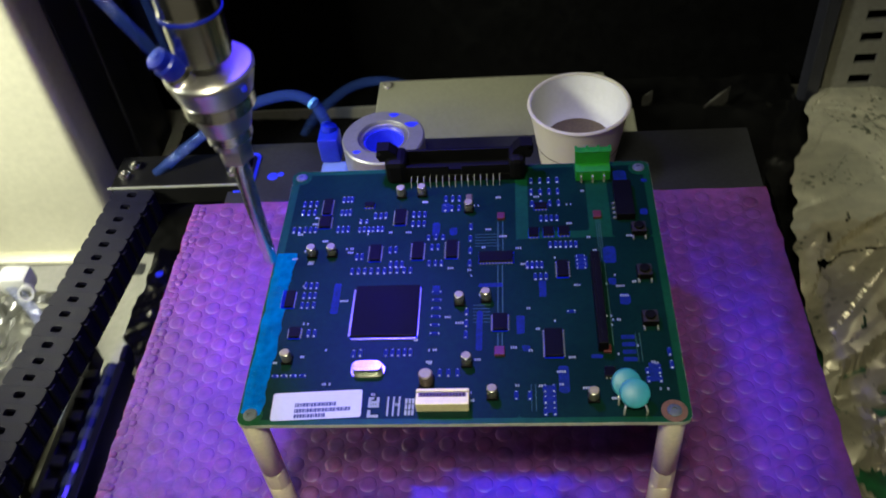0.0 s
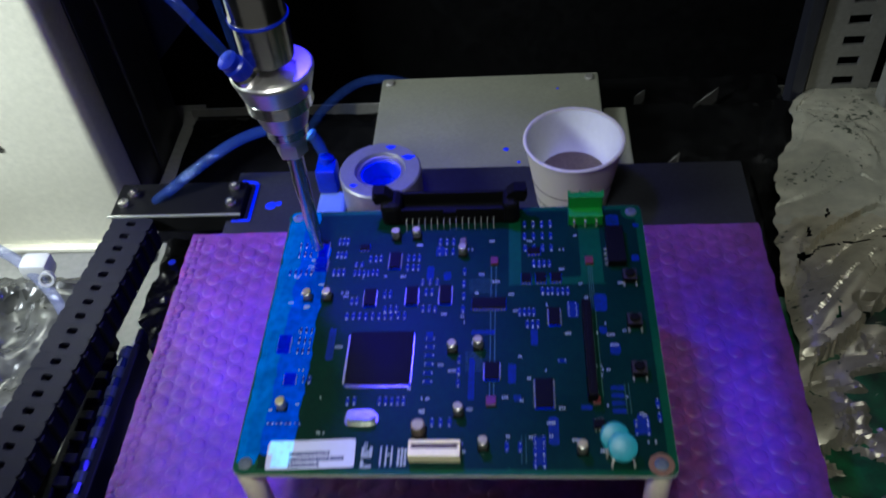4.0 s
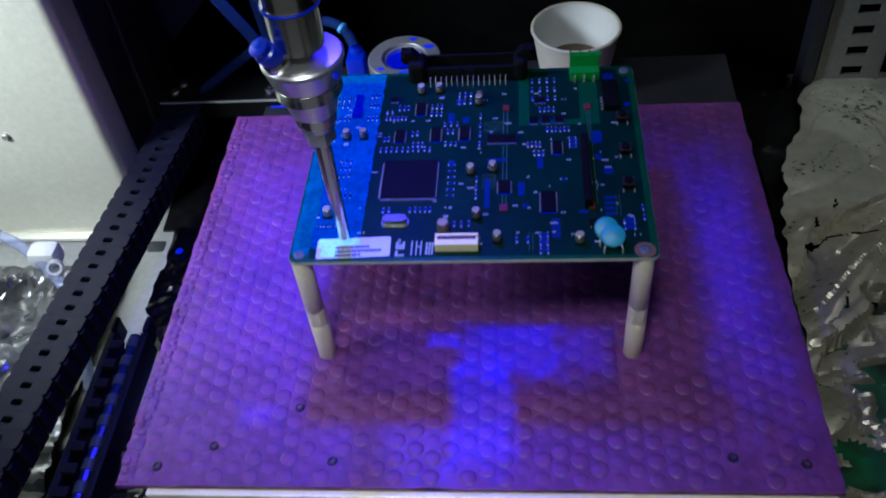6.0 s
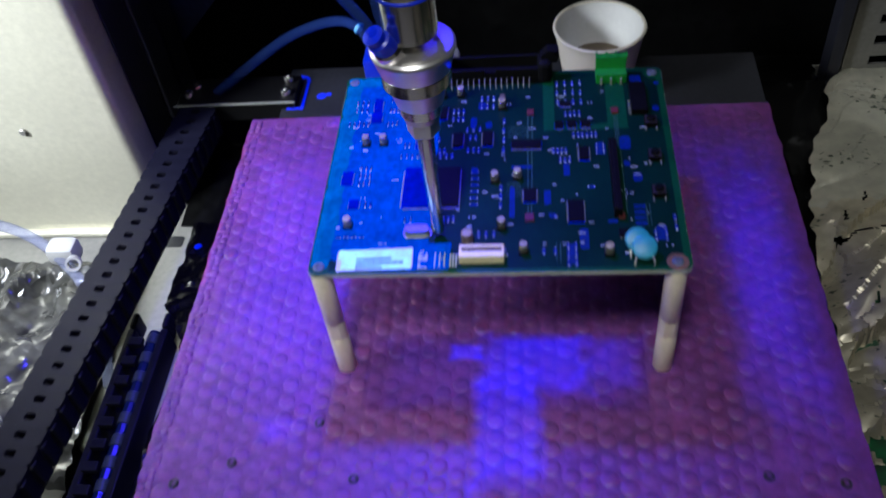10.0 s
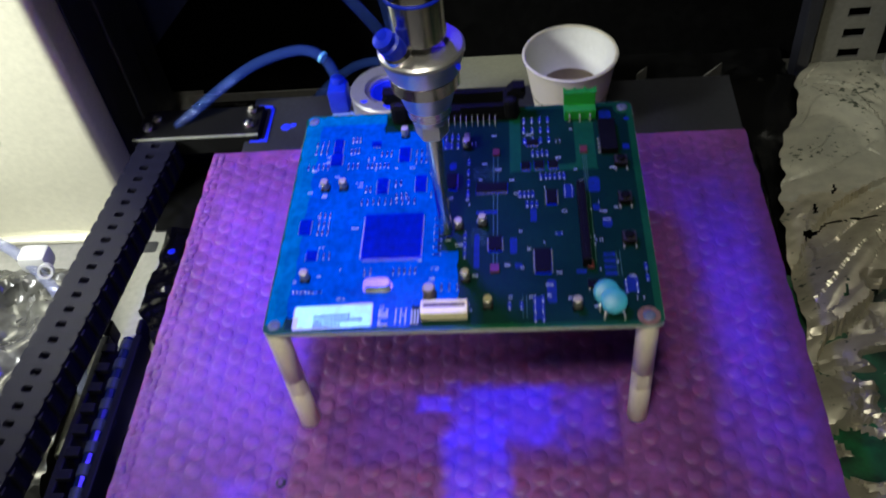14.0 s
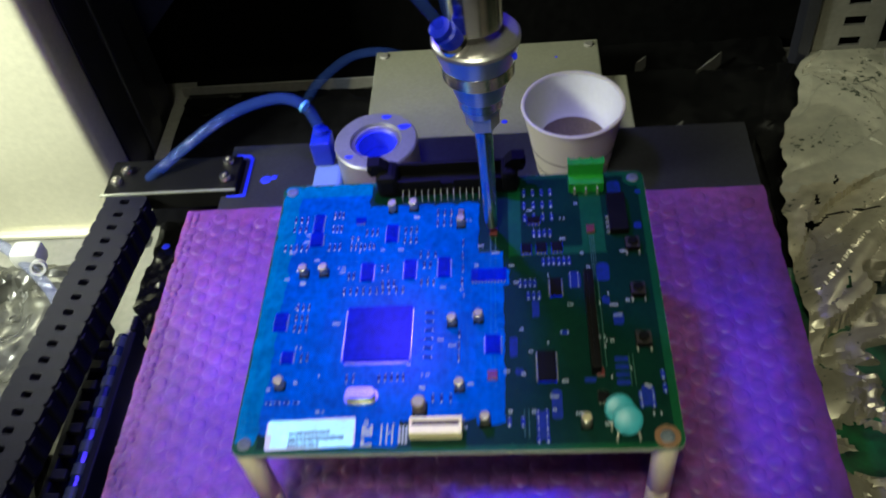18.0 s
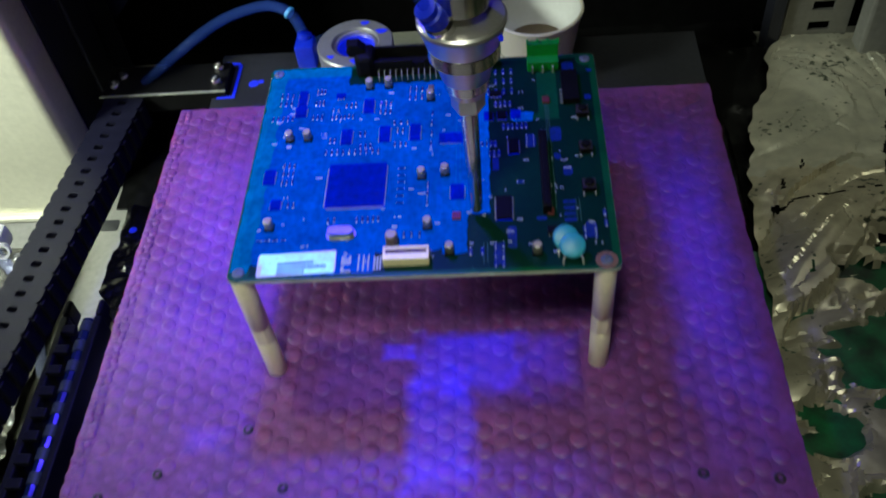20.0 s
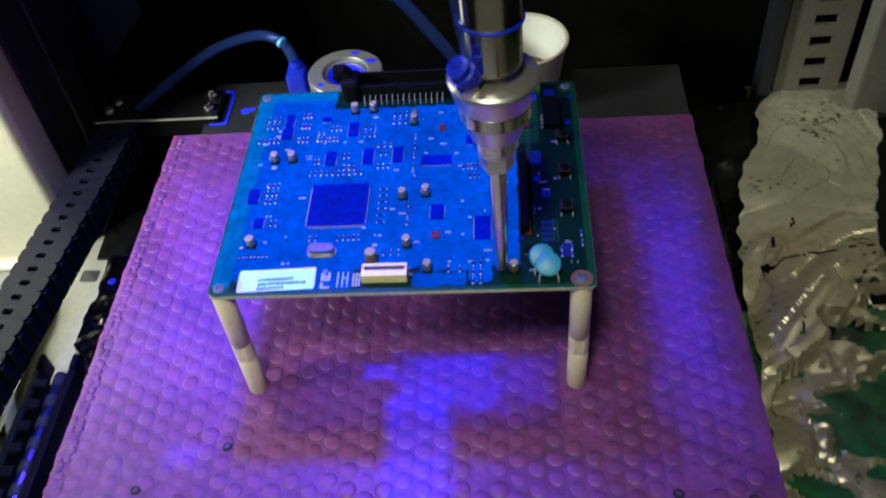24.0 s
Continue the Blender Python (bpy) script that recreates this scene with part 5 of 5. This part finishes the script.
def varnish(x0, y0, x1, y1, when, edge=False, near=False, far=False):
    """One piece of varnish: the skin on the board, and on the packages that stand in it."""
    bm, t = B(), 0.00014
    n = 6
    ring = []
    for k in range(n + 1):  # near border, from left to right
        u = k / n
        x = x0 + (x1 - x0) * u
        ring.append((x + wave(x, y0) if 0 < k < n else x + wave((x0, x1)[k > 0], y0), y0 + (0.9 * (2 * u - 1) ** 4 + 0.8 * wave(y0, x) if near else 0)))
    for k in range(1, n):
        y = y0 + (y1 - y0) * k / n
        ring.append((x1 + wave(x1, y), y))
    for k in range(n + 1):
        u = 1 - k / n
        x = x0 + (x1 - x0) * u
        ring.append((x + wave(x, y1) if 0 < k < n else x + wave((x0, x1)[k < n], y1), y1 - (0.9 * (2 * u - 1) ** 4 + 0.8 * wave(y1, x) if far else 0)))
    for k in range(1, n):
        y = y1 - (y1 - y0) * k / n
        ring.append((x0 + wave(x0, y), y))
    bm.faces.new([bm.verts.new((max(0.0, x) * MM, y * MM, BZ + t)) for x, y in ring])
    for a, b, c, d, h, coat in PACKAGES:
        e = -0.25 if coat == 2 else 0.10
        a, b, c, d = a - e, b - e, c + e, d + e
        p0, q0, p1, q1 = max(a, x0), max(b, y0), min(c, x1), min(d, y1)
        if p1 - p0 < 0.05 or q1 - q0 < 0.05:
            continue
        z = BZ + h * MM + 0.0001
        quad = [bm.verts.new((x * MM, y * MM, z)) for x, y in ((p0, q0), (p1, q0), (p1, q1), (p0, q1))]
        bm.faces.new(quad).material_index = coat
        for on, i, j in ((q0 == b, 0, 1), (p1 == c, 1, 2), (q1 == d, 2, 3), (p0 == a, 3, 0)):
            if on:
                low = [bm.verts.new((quad[k].co.x, quad[k].co.y, BZ + t)) for k in (i, j)]
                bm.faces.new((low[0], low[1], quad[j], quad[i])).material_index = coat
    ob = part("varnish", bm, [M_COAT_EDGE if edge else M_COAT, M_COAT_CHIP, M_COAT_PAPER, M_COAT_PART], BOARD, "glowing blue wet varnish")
    LAID.append((ob, when))


for x0, x1, near, far, t0, t1, way in PASSES:
    n = round((far - near) / 6.5)
    step = (far - near) / n
    for i in range(n):
        u = (i + 0.5) / n
        varnish(x0, near + i * step, x1, near + (i + 1) * step, t0 + (t1 - t0) * (u if way > 0 else 1 - u), x0 < 1 or near + i * step > 111, i == 0, i == n - 1)
for patch in PATCHES:
    varnish(*patch, False, True, True)

# ---- bubbles of the wrap: the near rows singly, the rest in one mesh ----
def dome(bm, x, y, r=0.0038, h=0.00062):
    seg = 10
    rings = [[bm.verts.new((x + r * k * math.cos(2 * math.pi * i / seg), y + r * k * math.sin(2 * math.pi * i / seg), -0.0018 + h * z)) for i in range(seg)] for k, z in ((1.0, 0.0), (0.94, 0.42), (0.80, 0.78), (0.55, 0.95), (0.25, 1.0))]
    for a, b in zip(rings, rings[1:]):
        for i in range(seg):
            bm.faces.new((a[i], a[(i + 1) % seg], b[(i + 1) % seg], b[i]))
    bm.faces.new(rings[-1])


bubble, rest, n, column = None, B(), 0, 0
seal = B()
y = WY0 + 0.003
while y < WY1 - 0.003:
    for x in (0.0022, 0.0050):
        dome(seal, WX0 + x + random.uniform(-0.0006, 0.0006), y + random.uniform(-0.0008, 0.0008), random.uniform(0.0016, 0.0026), random.uniform(0.0004, 0.0011))
    y += 0.0036
tagged(part("crushed_edge", seal, M_WRAP, WRAP, "crushed half bubbles along the cut edge", 60), "crushed half bubbles along the cut edge", kind="stuff")
spots = []
x = WX0 + 0.0105
while x < WX1 - 0.004:
    y = WY0 + 0.0045 + (0.0042 if column % 2 else 0)
    while y < WY1 - 0.004:
        spots.append((x + random.uniform(-0.0003, 0.0003), y + random.uniform(-0.0003, 0.0003)))
        y += 0.0084
    x += 0.0073
    column += 1
for x, y in sorted(spots, key=lambda p: p[1]):
    if n < 300:
        if bubble is None:
            bm = B()
            dome(bm, 0, 0)
            ob = part("bubble", bm, M_WRAP, WRAP, "", 60)
            bubble = ob.data
        else:
            ob = new("bubble", bubble)
            ob.parent = WRAP
        ob.location = (x, y, random.uniform(-0.0004, 0.0001))
    else:
        dome(rest, x, y, 0.0037 * random.uniform(0.94, 1.02), 0.00062 * random.uniform(0.6, 1.05))
    n += 1
# dried overspray left on the wrap by earlier boards, and softer blue patches beside it
for k, (x0, y0, x1, y1, m) in enumerate(((0.057, -0.013, 0.110, 0.0215, M_STAIN), (0.098, -0.013, 0.1330, 0.0210, M_BLUE_MIST), (0.0465, 0.0050, 0.063, 0.0145, M_STAIN), (0.056, -0.060, 0.089, 0.004, M_STAIN), (-0.034, -0.037, -0.008, -0.021, M_BLUE_MIST),
                                         (0.0123, -0.0195, 0.129, 0.0195, M_BLUE_DIM), (-0.073, -0.032, 0.014, 0.1700, M_BLUE_MIST), (0.160, -0.052, 0.2080, 0.160, M_BLUE_MIST), (-0.034, 0.160, 0.006, 0.1722, M_BLUE_MIST))):
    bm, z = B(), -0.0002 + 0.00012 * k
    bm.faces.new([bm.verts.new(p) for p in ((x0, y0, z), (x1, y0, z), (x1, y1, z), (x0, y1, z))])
    part("blue_patch", bm, m, WRAP, "glowing blue patch on the wrap")
tagged(part("bubble_field", rest, M_WRAP, WRAP, "", 60), kind="stuff")


# ---- movement ----
# the plate's place along its rail: seconds, metres
SLIDE = [
    (0, -0.0337), (0.3, -0.0534), (0.62, -0.0739), (0.72, -0.0755), (0.92, -0.0767), (1.5, -0.0397), (2, -0.0076), (2.5, 0.0231), (2.56, 0.0242), (2.68, 0.0244), (4.22, -0.0762), (4.46, -0.0753),
    (5, -0.0407), (5.5, -0.0083), (6.02, 0.0248), (6.12, 0.0248), (6.5, -0.0004), (7, -0.0319), (7.5, -0.0650), (7.66, -0.0746), (8.06, -0.0750), (8.5, -0.0505), (9, -0.0295), (9.5, 0.0077),
    (9.76, 0.0265), (9.84, 0.0264), (10.5, -0.0190), (11.36, -0.0760), (12.1, -0.0761), (12.5, -0.0501), (13, -0.0180), (13.5, 0.0095), (13.56, 0.0124), (13.64, 0.0128), (14, -0.0097), (14.5, -0.0419),
    (15, -0.0738), (15.1, -0.0746), (15.5, -0.0496), (15.68, -0.0432), (15.95, -0.0426), (16.5, -0.0045), (16.8, 0.0164), (16.88, 0.0165), (17.5, -0.0238), (18.3, -0.0765), (18.8, -0.0762), (19.5, -0.0309),
    (20, 0.0060), (20.3, 0.0254), (20.72, 0.0241), (21, 0.0077), (21.5, -0.0244), (22, -0.0566), (22.2, -0.0736), (22.34, -0.0742), (23, -0.0320), (23.5, -0.0113), (24, 0.0265),
]
# the valve's place across the board
ACROSS = [
    (0, -0.0007), (0.62, -0.0002), (0.8, 0.0071), (2.5, 0.0074), (2.68, 0.0140), (4.22, 0.0140), (4.42, 0.0212), (6.02, 0.0214), (6.16, 0.0306), (7.66, 0.0302), (8.02, 0.0302), (8.2, 0.0380),
    (9.6, 0.0384), (9.78, 0.0488), (10.5, 0.0483), (11.4, 0.0483), (11.7, 0.0563), (13.45, 0.0563), (13.62, 0.0648), (15.02, 0.0640), (15.16, 0.0724), (15.55, 0.0730), (15.78, 0.0858), (15.92, 0.0850), (16.08, 0.0741),
    (16.72, 0.0741), (16.9, 0.0820), (18.35, 0.0821), (18.65, 0.0908), (20.1, 0.0907), (20.36, 0.0823), (20.52, 0.0823), (20.76, 0.0983), (22.15, 0.0993), (22.34, 0.1081), (24, 0.1081),
]


def even(table, step=0.1):
    """The table at even steps, on straight lines: the drives run at a steady speed."""
    times, values = zip(*table)
    return [(round(t, 2), float(np.interp(t, times, values))) for t in np.arange(0.0, 24.001, step)]


def motions():
    slide, across = even(SLIDE), even(ACROSS)
    for ob in ON_TABLE:
        base = ob.matrix_basis.copy()
        walk(ob, [(t, Matrix.Translation((0.0151 * y, y, 0.0096 * y)) @ base) for t, y in slide])
    base = VALVE.matrix_basis.copy()
    walk(VALVE, [(t, Matrix.Translation((x, 0, 0)) @ base) for t, x in across])
    for ob, when in LAID:
        if when > 0.05:
            down, up = pose(0, 0, SUNK), pose(0, 0, 0)
            rows = [(0.0, down), (max(0.03, when - 0.05), down), (when + 0.05, up)]
            walk(ob, rows + [(24.2, up)] if when < 23.9 else rows)


motions()
